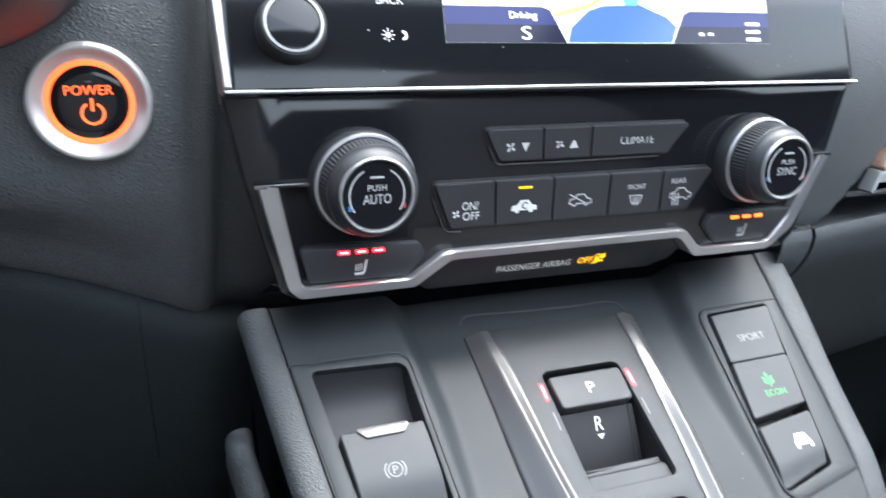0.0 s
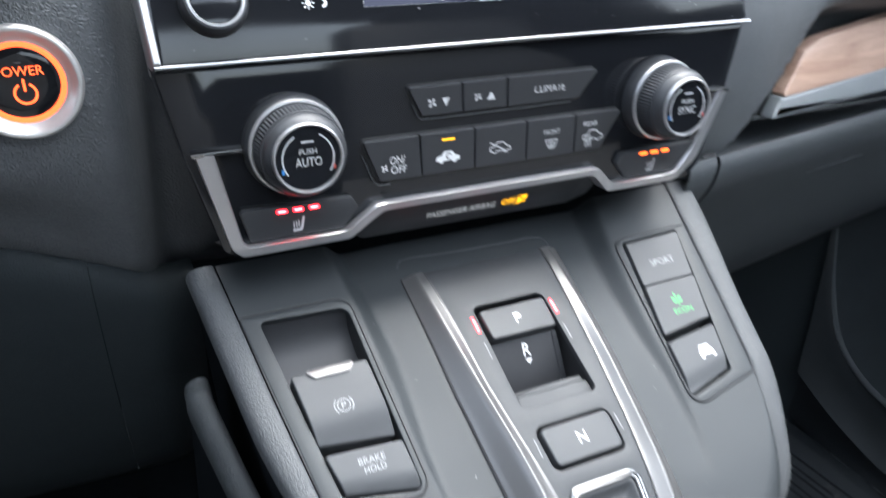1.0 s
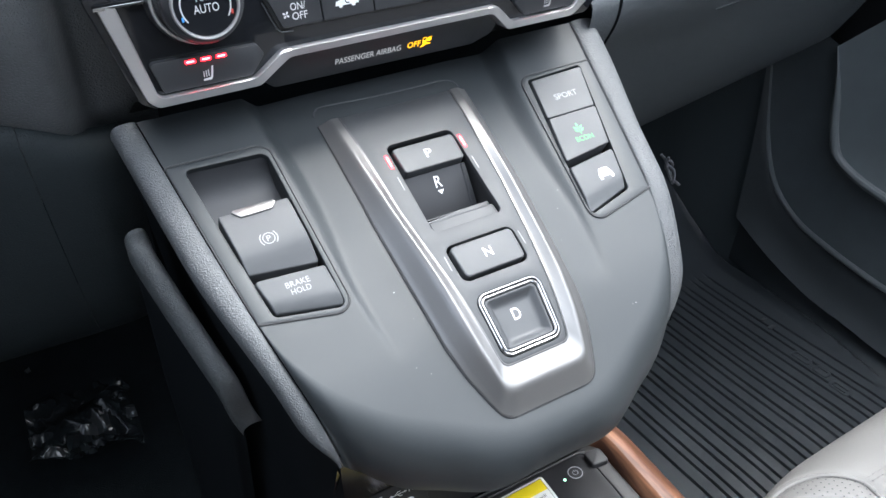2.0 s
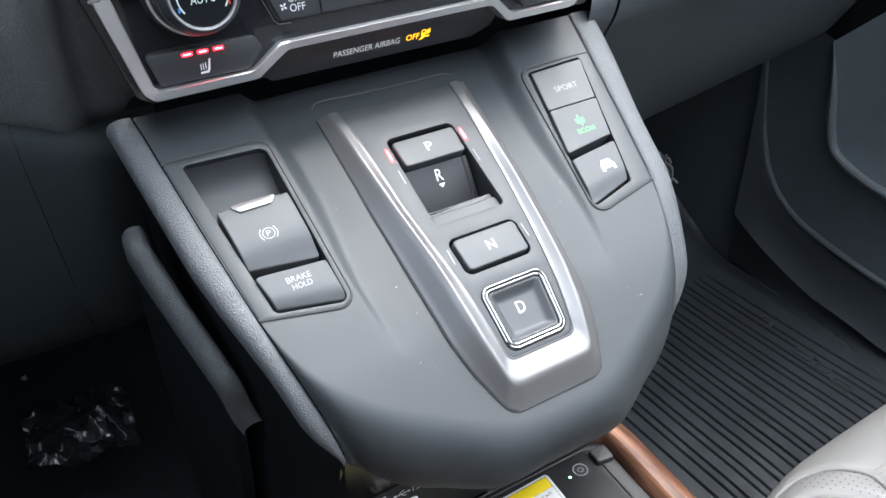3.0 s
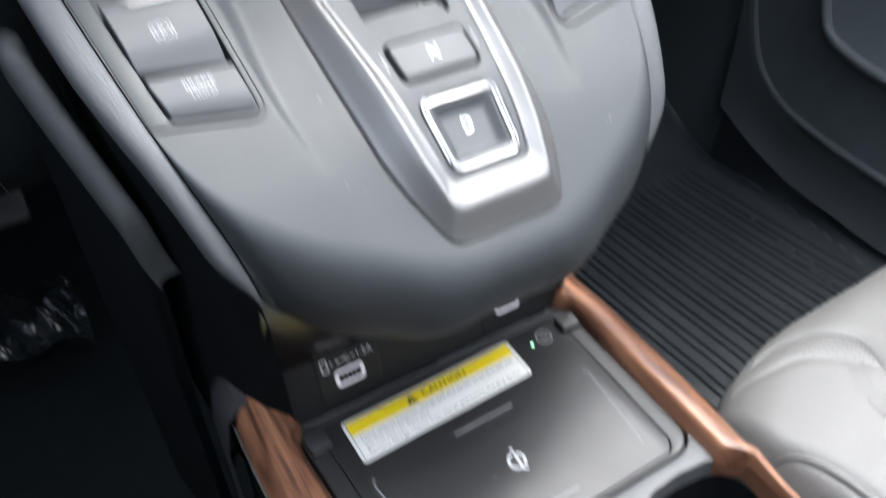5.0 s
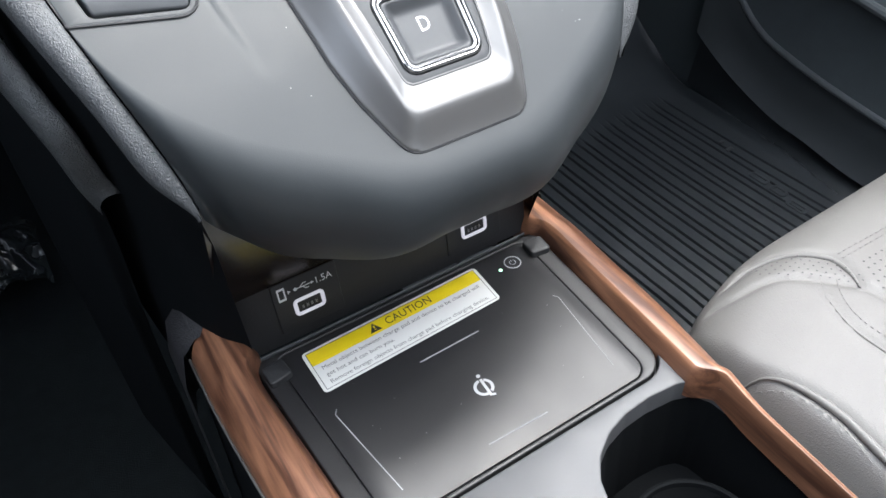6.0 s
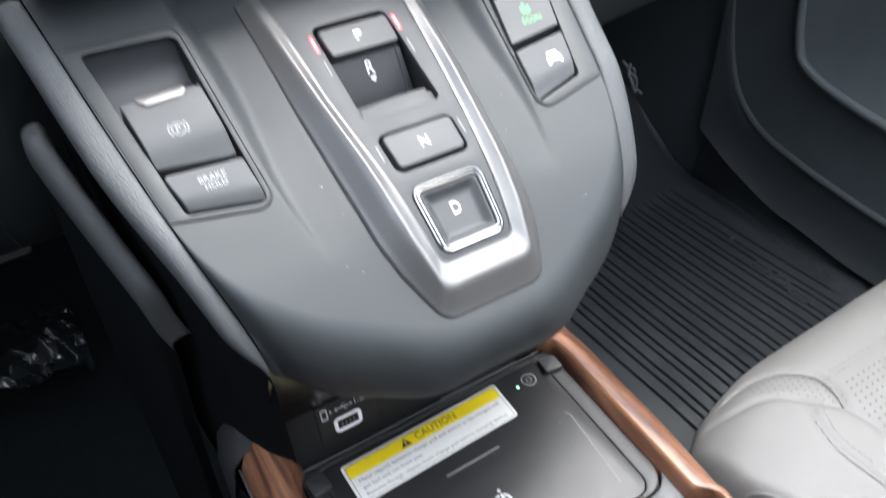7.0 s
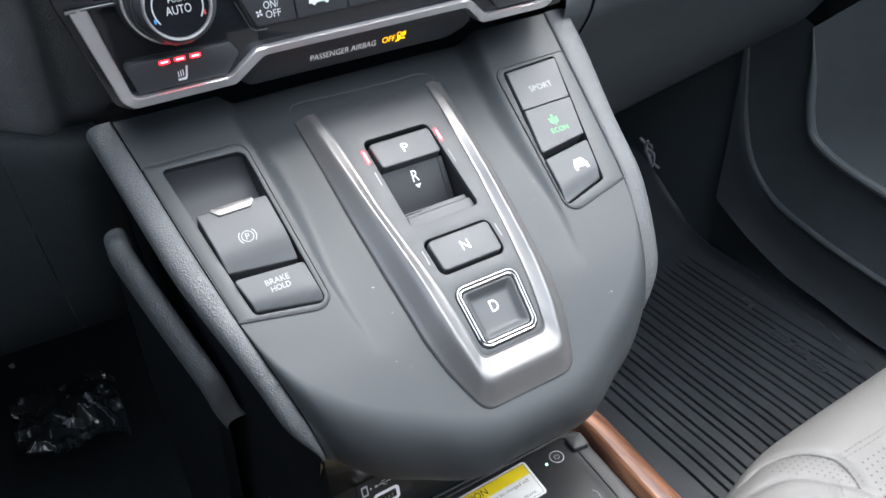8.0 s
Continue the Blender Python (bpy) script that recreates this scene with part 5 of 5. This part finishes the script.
sheet("floor", [[(x, y, z) for x in (-0.86, -0.4, 0, 0.4, 0.86)] for y, z in ((-2.0, 0.02), (0.2, 0.02), (0.62, 0.02), (0.78, 0.06), (1.0, 0.28), (1.15, 0.55), (1.15, 1.0))], CARPET, "black carpeted cabin floor and firewall", "floor")
for side in (-1, 1):
    sheet("wall_left" if side < 0 else "wall_right", [[(side * 0.86, y, -0.02), (side * 0.86, y, 0.3), (side * 0.86, y, 0.86), (side * 0.83, y, 0.9)] for y in (-2.0, -1.0, 0.0, 0.6, 1.2)], DARK, "black plastic door panelling", "wall")
sheet("wall_back", [[(x, -2.0, 0), (x, -2.0, 0.98)] for x in (-0.86, 0.86)], DARK, "dark rear wall", "wall")
# unseen headliner; the moonroof cut through it is added to steer light from above
# unseen opaque sheet, added to block light as the driver's body would
sheet("light_blocker_left", [[(-0.835, y, 0.89), (-0.61, y, 1.3)] for y in (-0.62, -0.4, -0.22)], DARK, "added dark blocker in the driver side window", "window")
# unseen opaque sheets over the rear side windows, added to cut light from behind
for side in (-1, 1):
    sheet("rear_blocker", [[(side * 0.835, y, 0.89), (side * 0.61, y, 1.28)] for y in (-1.75, -1.2, -0.6)], DARK, "added dark blocker in the rear side window", "window")
for x0, x1, y0, y1 in ((-0.62, 0.62, -1.8, -0.7), (-0.62, -0.45, -0.7, 0.0), (0.45, 0.62, -0.7, 0.0), (-0.62, 0.62, 0.0, 0.14)):
    roof = part("ceiling", slab(box2(x0, y0, x1, y1), lambda a, b, h=0.0: Vector((a, b, 1.33 - 0.1 * a * a - 0.04 * (b + 0.4) ** 2 + h)), 0.0, 0.03, 0.0, step=0.15, bottom=True), HEADLINER)
    tagged(roof, "unseen pale headliner round an added light opening", "ceiling", kind="structure")
for side in (-1, 1):
    for y0, y1, y2, y3 in ((0.62, 0.72, 0.08, 0.14), (-0.62, -0.5, -0.62, -0.5), (-1.9, -1.6, -1.75, -1.5)):
        rows = [[(side * 0.84, y0, 0.88), (side * 0.6, y2, 1.26)], [(side * 0.84, y1, 0.88), (side * 0.6, y3, 1.26)]]
        sheet("pillar", rows, DARK, "dark window pillar", "pillar")
sheet("dash_top", [[(-0.84, 0.4, 0.985), (0.84, 0.4, 0.985)], [(-0.84, 1.15, 0.97), (0.84, 1.15, 0.97)]], DARK, "dark dashboard top", "dashboard")
g = bmesh.new()
bmesh.ops.create_grid(g, x_segments=2, y_segments=2, size=400)
tagged(part("ground", g, material("grey asphalt", (0.06, 0.06, 0.062), 0.9, vary=0.3, vscale=2)), "grey asphalt outside the car", "ground", kind="structure").location.z = -0.4

# passenger floor mat: moulded rubber with long grooves
mat_ob = thing("floor_mat", (0.55, 0.4, 0.02), "black ribbed rubber floor mat in the passenger footwell", "floor mat")
MATZ = 44


mat_edge = spline([60, 200, 318, 389, 447, 505, 560, 700, 900], [690, 712, 733, 748, 760, 767, 772, 780, 785])


def mat_height(x, y):
    rise = 120 * sm(640, 860, y) ** 1.3 - 3 * sm(330, 250, y)
    d = x - mat_edge(y)
    return MATZ + rise + 5 * sm(-9, -2, d) - 12 * sm(3, 14, d) + 10 * sm(190, 150, x)


def mat_mesh():
    bm = bmesh.new()
    lines = [(150.0 + 12 * k, 0.0) for k in range(19)]
    for k in range(22):
        c = 385.4 + 16.1 * k + (1.7 if k % 2 else -1.7)
        lines += [(c - 4.2, 0), (c - 2.3, 0), (c - 1.9, 0.15), (c - 1.3, 1), (c + 1.3, 1), (c + 1.9, 0.15), (c + 2.3, 0), (c + 4.2, 0)]
    lines += [(738.0 + 7 * k, 0.0) for k in range(8)]
    ys = [80 + 10.0 * j for j in range(79)]
    rows = []
    for u, deep in lines:
        r = []
        for y in ys:
            x = u - 2.5 * math.sin((y - 300) / 120)
            cut = 9.0 * deep * (1 - sm(-14, -10, x - mat_edge(y))) * (1 - sm(600, 660, y))
            r.append(bm.verts.new(Vector((x, y, mat_height(x, y) - cut)) * MM))
        rows.append(r)
    for a, b in zip(rows, rows[1:]):
        bridge(bm, a, b, False)
    return fix(bm)


part("mat_body", mat_mesh(), RUBBER, mat_ob, sharp=40)


def on_mat(a, b, h=0.0):
    return Vector((a, b, mat_height(a, b) + h)) * MM


# worn-down moulded badge, as plain raised bars
for y0, y1, x0, x1 in ((404, 436, 678, 692), (372, 398, 676, 692), (332, 364, 668, 684)):
    part("moulded_bar", slab(rounded(box2(x0, y0, x1, y1), 5), on_mat, -1, 1.4, 0.8, [rounded(box2(x0 + 4, y0 + 5, x1 - 4, y1 - 5), 2)]), RUBBER, mat_ob)
for q in (box2(699, 490, 712, 497), box2(706, 510, 716, 516)):
    part("moulded_bar", slab(rounded(q, 1.5), on_mat, -1, 1.2, 0.5), TRAY, mat_ob)

# door edge, kick panel and door card on the passenger side
door = thing("passenger_door", (0.8, 0.3, 0.1), "black plastic passenger door card with curved seams", "door")
l1 = curve_points([(0.776, 0.540, 0.47), (0.776, 0.526, 0.417), (0.776, 0.516, 0.355), (0.776, 0.501, 0.320), (0.774, 0.472, 0.305), (0.772, 0.41, 0.290), (0.77, 0.25, 0.27), (0.77, 0.0, 0.25)], 50)
l2 = curve_points([(0.79, 0.66, 0.5), (0.79, 0.650, 0.40), (0.79, 0.632, 0.30), (0.787, 0.597, 0.228), (0.784, 0.545, 0.190), (0.78, 0.475, 0.172), (0.78, 0.40, 0.158), (0.78, 0.2, 0.135), (0.78, 0.0, 0.12)], 50)
card = loft([[Vector(p) + Vector((0.02, 0, 0)) for p in l2], [Vector(p) for p in l2], [Vector((mix(a[0], b[0], 0.5) + 0.012, mix(a[1], b[1], 0.5), mix(a[2], b[2], 0.5))) for a, b in zip(l1, l2)], [Vector(p) + Vector((0.006, 0, 0)) for p in l1], [Vector(p) for p in l1], [Vector((p[0] + 0.035, p[1] - 0.05, p[2] + 0.05)) for p in l1], [Vector((0.815, p[1] - 0.1, p[2] + 0.2)) for p in l1], [Vector((0.815, p[1] - 0.12, p[2] + 0.75)) for p in l1]], closed=False)
part("door_card", fix(card), DOORSKIN, door, sharp=70)
part("seam_ridge", fix(tube(l1, lambda t: 0.0065 * (0.15 + 0.85 * sm(0.0, 0.16, t)), 10)), DOOREDGE, door)
part("seam_ridge", fix(tube(l2, 0.005, 10)), DOOREDGE, door)
foot = [(mix(mat_edge(y) + 1, 797, sm(520, 680, y)), y, mat_height(mat_edge(y), y) - 7) for y in range(60, 861, 20)]
crown = spline([60, 200, 369, 436, 488, 527, 600, 700, 800, 900], [52, 58, 66, 78, 85, 96, 125, 185, 265, 350])
rows = [[Vector((x, y, z)) * MM for x, y, z in foot]]
for u, w in ((0.12, 0.04), (0.4, 0.36), (0.75, 0.78), (0.92, 0.96), (1.0, 1.0), (1.05, 0.97), (1.2, 0.7)):
    rows.append([Vector((mix(x, 800, u), y, mix(z, crown(y), w))) * MM for x, y, z in foot])
tagged(part("sill_slope", fix(loft(rows, closed=False)), SILL), "grey plastic sill trim beside the floor mat", "sill", kind="structure")
rows = [[Vector((x, p[1] - back, mix(p[2] - 0.004, crown(p[1] / MM) * MM + 0.002, u))) for p in l2] for x, back, u in ((0.80, 0.0, -0.02), (0.79, 0.004, 0.0), (0.784, 0.008, 0.12), (0.78, 0.012, 0.4), (0.772, 0.016, 0.75), (0.758, 0.022, 1.0))]
tagged(part("door_sill", fix(loft(rows, closed=False)), SILL, sharp=70), "dark grey plastic door sill trim", "sill", kind="structure")
sheet("kick_panel", [[(0.815, 0.58, z), (0.78, 0.75, z), (0.76, 1.0, z)] for z in (0.0, 0.3, 0.6, 0.9)], KICKSKIN, "dark grey kick panel", "panel")

# wiring under the passenger dash
wires = thing("wiring_loom", (0.5, 0.62, 0.3), "pale taped wiring under the dashboard", "wiring")
for k in range(4):
    a0, lean = 1.9 * k, 0.004 * k
    pts = [(0.536 + lean + 0.003 * math.sin(a0 + 3.1 * t) + 0.008 * t, 0.60 + 0.004 * math.cos(a0 * 1.7 + 2 * t), 0.350 - 0.018 * t - 0.003 * k) for t in (0, 0.6, 1.2, 1.8, 2.6)]
    part("wire", fix(tube(curve_points(pts, 16), 0.0021, 7)), WIRE, wires)

# clear wrapping left in the driver's footwell
wrap = thing("plastic_wrap", (-0.27, 0.76, 0.05), "crumpled clear plastic wrap in the driver footwell", "wrapping")
random.seed(4)
bm = bmesh.new()
rows = []
for i in range(40):
    r = []
    for j in range(30):
        x, y = -0.335 + 0.13 * i / 39, 0.72 + 0.13 * j / 29 - 0.03 * i / 39
        r.append(bm.verts.new((x, y, 0.13 + 0.022 * noise.noise(Vector((x * 18, y * 26, 0.3))) + 0.014 * abs(noise.noise(Vector((x * 45 + y * 25, y * 40, 1.3)))))))
    rows.append(r)
for a, b in zip(rows, rows[1:]):
    bridge(bm, a, b, False)
part("sheet", fix(bm), FOIL, wrap, sharp=25)
for x0, y0, z0, wide, tall in ((-0.303, 0.9, 0.206, 0.016, 0.02), (-0.318, 0.87, 0.162, 0.006, 0.014), (-0.334, 0.81, 0.103, 0.007, 0.022)):
    rows = []
    for i in range(5):
        rows.append([Vector((x0 + wide * (i / 4 - 0.5), y0 - tall * (j / 6 - 0.5) * 0.7 + 0.002 * math.sin(2.1 * i + j), z0 + tall * (j / 6 - 0.5) * 0.7 + 0.003 * math.sin(1.7 * j + i))) for j in range(7)])
    part("torn_piece", fix(loft(rows, closed=False)), TORN, wrap, "torn bit of clear film", sharp=30)

# brake pedal hanging in the driver's footwell
pedal = thing("brake_pedal", (-0.245, 0.74, 0.3), "dark rubber-faced brake pedal in the shaded driver footwell", "pedal")


def ped(a, b, h=0.0):
    return Vector((-245 + a, 742 + 0.55 * b - 0.83 * h, 304 + 0.83 * b + 0.55 * h)) * MM


part("pedal_pad", slab(rounded([(-32, -22), (32, -22), (34, 20), (-33, 20)], 8), ped, -10, 0, 2.5, bottom=True), RUBBER, pedal, "ribbed black rubber pad")
part("pedal_arm", fix(tube([tuple(ped(10, 10, -8)), tuple(ped(12, 30, -30)), (-0.232, 0.86, 0.42), (-0.23, 0.9, 0.6)], 0.008, 8)), DARK, pedal)

# ---------------------------------------------------------------- passenger seat
seat = thing("passenger_seat", (0.4, -0.15, 0.02), "pale grey perforated leather passenger seat cushion", "seat")
front = spline([100, 130, 152, 176, 210, 250, 330, 500, 650], [62, 97, 112, 120, 127, 130, 134, 136, 134])


def seat_z(x, y):
    f = front(x)
    z = 392 + 10 * sm(125, 200, x) - 4 * sm(225, 330, x) + 0.05 * (60 - y)
    d = min(1.0, max(0.0, 1 - (f + 3 - y) / 40.0))
    z -= 34 * (1 - math.sqrt(1 - d * d)) + 5 * (1 - sm(0, 70, f - y))
    z -= 30 * (1 - sm(118, 142, x)) ** 2
    return z


def seat_pt(x, y, h=0.0):
    return Vector((x, y, seat_z(x, y) + h)) * MM


SEAMS = [
    ([(122, 63), (132, 53), (138, 36), (140, 13), (136, -14), (132, -60), (130, -200)], 2.4, 1.1, 3.0, 4.0),
    ([(165, 116), (170, 115), (176, 114.6), (182, 115), (193, 114), (212, 106), (222, 95), (227, 85), (224, 70), (218, 60)], 1.9, 0.2, 3.0, 3.0),
    ([(150, 109.5), (156, 106), (163, 102.8), (169, 100.5), (184, 96), (196, 88), (206, 76), (214, 65), (219, 57), (221, 44), (219, 20), (219, -20), (217, -100)], 0.0, 0.0, 3.0, 2.6),
    ([(206, 76), (197, 67), (191, 55), (187, 42), (186, 20), (186, -30), (185, -150)], 0.7, 0.0, 1.7, 1.7),
]
grooves = []
for pts, r, h, deep, wide in SEAMS:
    line = np.array(curve_points(pts, 48))
    grooves.append((line[:-1], line[1:] - line[:-1], deep, wide))


def seam_dip(x, y):
    """How far the leather is drawn down along its seams."""
    dip = 0.0
    for a, d, deep, wide in grooves:
        w = np.array((x, y)) - a
        t = np.clip((w * d).sum(1) / (d * d).sum(1), 0, 1)
        near = ((w - d * t[:, None]) ** 2).sum(1).min()
        dip = max(dip, deep * math.exp(-near / (wide * wide)))
    return dip * sm(2.0, 9.0, front(x) - y)


bm = bmesh.new()
rows = []
for i in range(150):
    x = 120 + 500 * (i / 149) ** 1.6
    f = front(x)
    r = [bm.verts.new(Vector((x, f + 2, 200)) * MM), bm.verts.new(Vector((x, f + 4, 320)) * MM), bm.verts.new(Vector((x, f + 2.6, seat_z(x, f) - 9)) * MM)]
    for j in range(150):
        y = f - 560 * (j / 149) ** 1.7
        r.append(bm.verts.new(seat_pt(x, y, -seam_dip(x, y) if x < 260 else 0.0)))
    rows.append(r)
side_row = [bm.verts.new(v.co + Vector((0.004, 0, -0.03))) for v in rows[0]]
low_row = [bm.verts.new(Vector((0.15, v.co.y, min(v.co.z, 0.2)))) for v in rows[0]]
for a, b in zip([low_row, side_row] + rows, [side_row] + rows):
    bridge(bm, a, b, False)
part("cushion", fix(bm), SEAT, seat, sharp=70)
for pts, r, h, deep, wide in SEAMS:
    if not r:
        continue
    line = [tuple(seat_pt(x, y, h - deep * 0.75)) for x, y in curve_points(pts, 80)]
    part("welt", fix(tube(line, lambda t: r * MM * (0.2 + 0.8 * sm(0.0, 0.2, t) * (1 - 0.9 * sm(0.78, 1.0, t))), 8)), SEAT, seat, sharp=80)


# perforated leather: small punched holes, row on row
def holes(name, test, pitch=5.8, r=0.8):
    bm = bmesh.new()
    for i in range(60):
        for j in range(70):
            x, y = 150 + pitch * i + (pitch / 2 if j % 2 else 0), 112 - pitch * 0.87 * j
            if not test(x, y):
                continue
            c = [bm.verts.new(seat_pt(x + r * math.cos(t), y + r * math.sin(t), 0.25)) for t in (k * math.pi / 3 for k in range(6))]
            bm.faces.new(c)
    bmesh.ops.recalc_face_normals(bm, faces=bm.faces)
    tagged(part(name, bm, INK, seat, "punched perforations", smooth=False), kind="stuff")


holes("perforation", lambda x, y: x > 234 - max(0, min(40, 76 - y)) * 0.4 and x < 400 and y < 76 and y > -120)
edge_a = spline([159, 169, 184, 196, 206, 214], [107, 103, 97, 88, 76, 59])
edge_b = spline([166, 182, 193, 212, 222, 227], [111, 115, 114, 106, 95, 85])
holes("perforation", lambda x, y: 187 < x < 226 and edge_a(min(x, 214)) + 2.5 < y < edge_b(x) - 2.5, 4.8, 0.62)


def stitches(pts, n):
    line = curve_points(pts, n * 2)
    for k in range(n):
        a, b = line[2 * k], line[2 * k + 1]
        part("stitch", fix(tube([tuple(seat_pt(*a, 0.35)), tuple(seat_pt(*b, 0.35))], 0.0003, 5)), THREAD, seat)


stitches([(211, 71), (202, 61), (195, 47), (193, 22)], 14)
stitches([(232, 85), (262, 84.5), (300, 84.5), (345, 85)], 22)
stitches([(231, 81), (262, 80.5), (300, 80.5), (345, 81)], 22)
stitches([(126, 56), (133, 36), (135, 13), (131, -14)], 14)

part("backrest", slab(rounded([(165, 380), (640, 380), (620, 700), (590, 980), (215, 980), (185, 700)], 50), lambda a, b, h=0.0: Vector((a, -470 - 0.34 * (b - 380) + h, b)) * MM, -110, 0, 40, step=90, bottom=True), SEAT, seat)
# driver seat, out of view, added to shade the floor beside the tunnel
driver = thing("driver_seat", (-0.41, -0.2, 0.02), "pale grey leather driver seat", "seat")
part("cushion", slab(rounded([(-650, -520), (-172, -520), (-178, 20), (-250, 62), (-570, 62), (-642, 20)], 40), lambda a, b, h=0.0: Vector((a, b, 372 - 0.03 * (60 - b) + h)) * MM, -220, 0, 36, step=60), SEAT, driver)
part("backrest", slab(rounded([(-650, 350), (-172, 350), (-192, 680), (-222, 970), (-600, 970), (-630, 680)], 50), lambda a, b, h=0.0: Vector((a, -520 - 0.34 * (b - 350) + h, b)) * MM, -110, 0, 40, step=90, bottom=True), SEAT, driver)

# unseen rear bench closes the cabin behind the camera, darkened to dim reflections
bench = thing("rear_bench", (0, -1.3, 0.02), "grey leather rear bench seat with painted shade", "seat")
part("bench_back", slab(rounded([(-640, 300), (640, 300), (620, 900), (-620, 900)], 60), lambda a, b, h=0.0: Vector((a, -1330 - 0.3 * (b - 400) + h, b)) * MM, -60, 60, 30, step=120, bottom=True), BENCHSKIN, bench)
part("bench_cushion", slab(rounded([(-640, -1350), (640, -1350), (640, -900), (-640, -900)], 60), lambda a, b, h=0.0: Vector((a, b, h)) * MM, 200, 400, 40, step=120), BENCHSKIN, bench)

# a little dust and lint on the console and the charging pad
dust = thing("dust", (0, 0.2, 0.5), "scattered pale dust specks and lint on the console", "dust", kind="stuff")
random.seed(11)
bm = bmesh.new()
for k in range(48):
    if k >= 30:
        m, q = scr, (random.uniform(-140, 140), random.uniform(2, 16) if k % 3 else random.uniform(20, 60) * (1 if k % 2 else 0.3), 0.64)
        if q[1] > 17:
            q = (random.uniform(-140, -70), q[1], 0.64)
    elif k < 14:
        x, v = random.uniform(-70, 70), random.uniform(10, 168)
        if abs(x) < 48:
            x = math.copysign(48 + abs(x) * 0.45, x)
        m, q = con, (x, min(v, 150), top_height(x, min(v, 150)) + 0.05)
    else:
        m, q = pad, (random.uniform(-70, 76), random.uniform(86, 165), 0.08)
        if abs(q[0]) < 12 and 112 < q[1] < 136:
            q = (q[0] + 24, q[1], q[2])
    r, t0 = random.uniform(0.12, 0.28), random.uniform(0, 3)
    c = [bm.verts.new(m(q[0] + r * math.cos(t0 + t) * (2.2 if k % 9 == 0 else 1), q[1] + r * math.sin(t0 + t), q[2] + 0.05)) for t in (0, 1.4, 2.6, 3.7, 5.1)]
    bm.faces.new(c)
bmesh.ops.recalc_face_normals(bm, faces=bm.faces)
part("speck", bm, SPECK, dust, smooth=False)
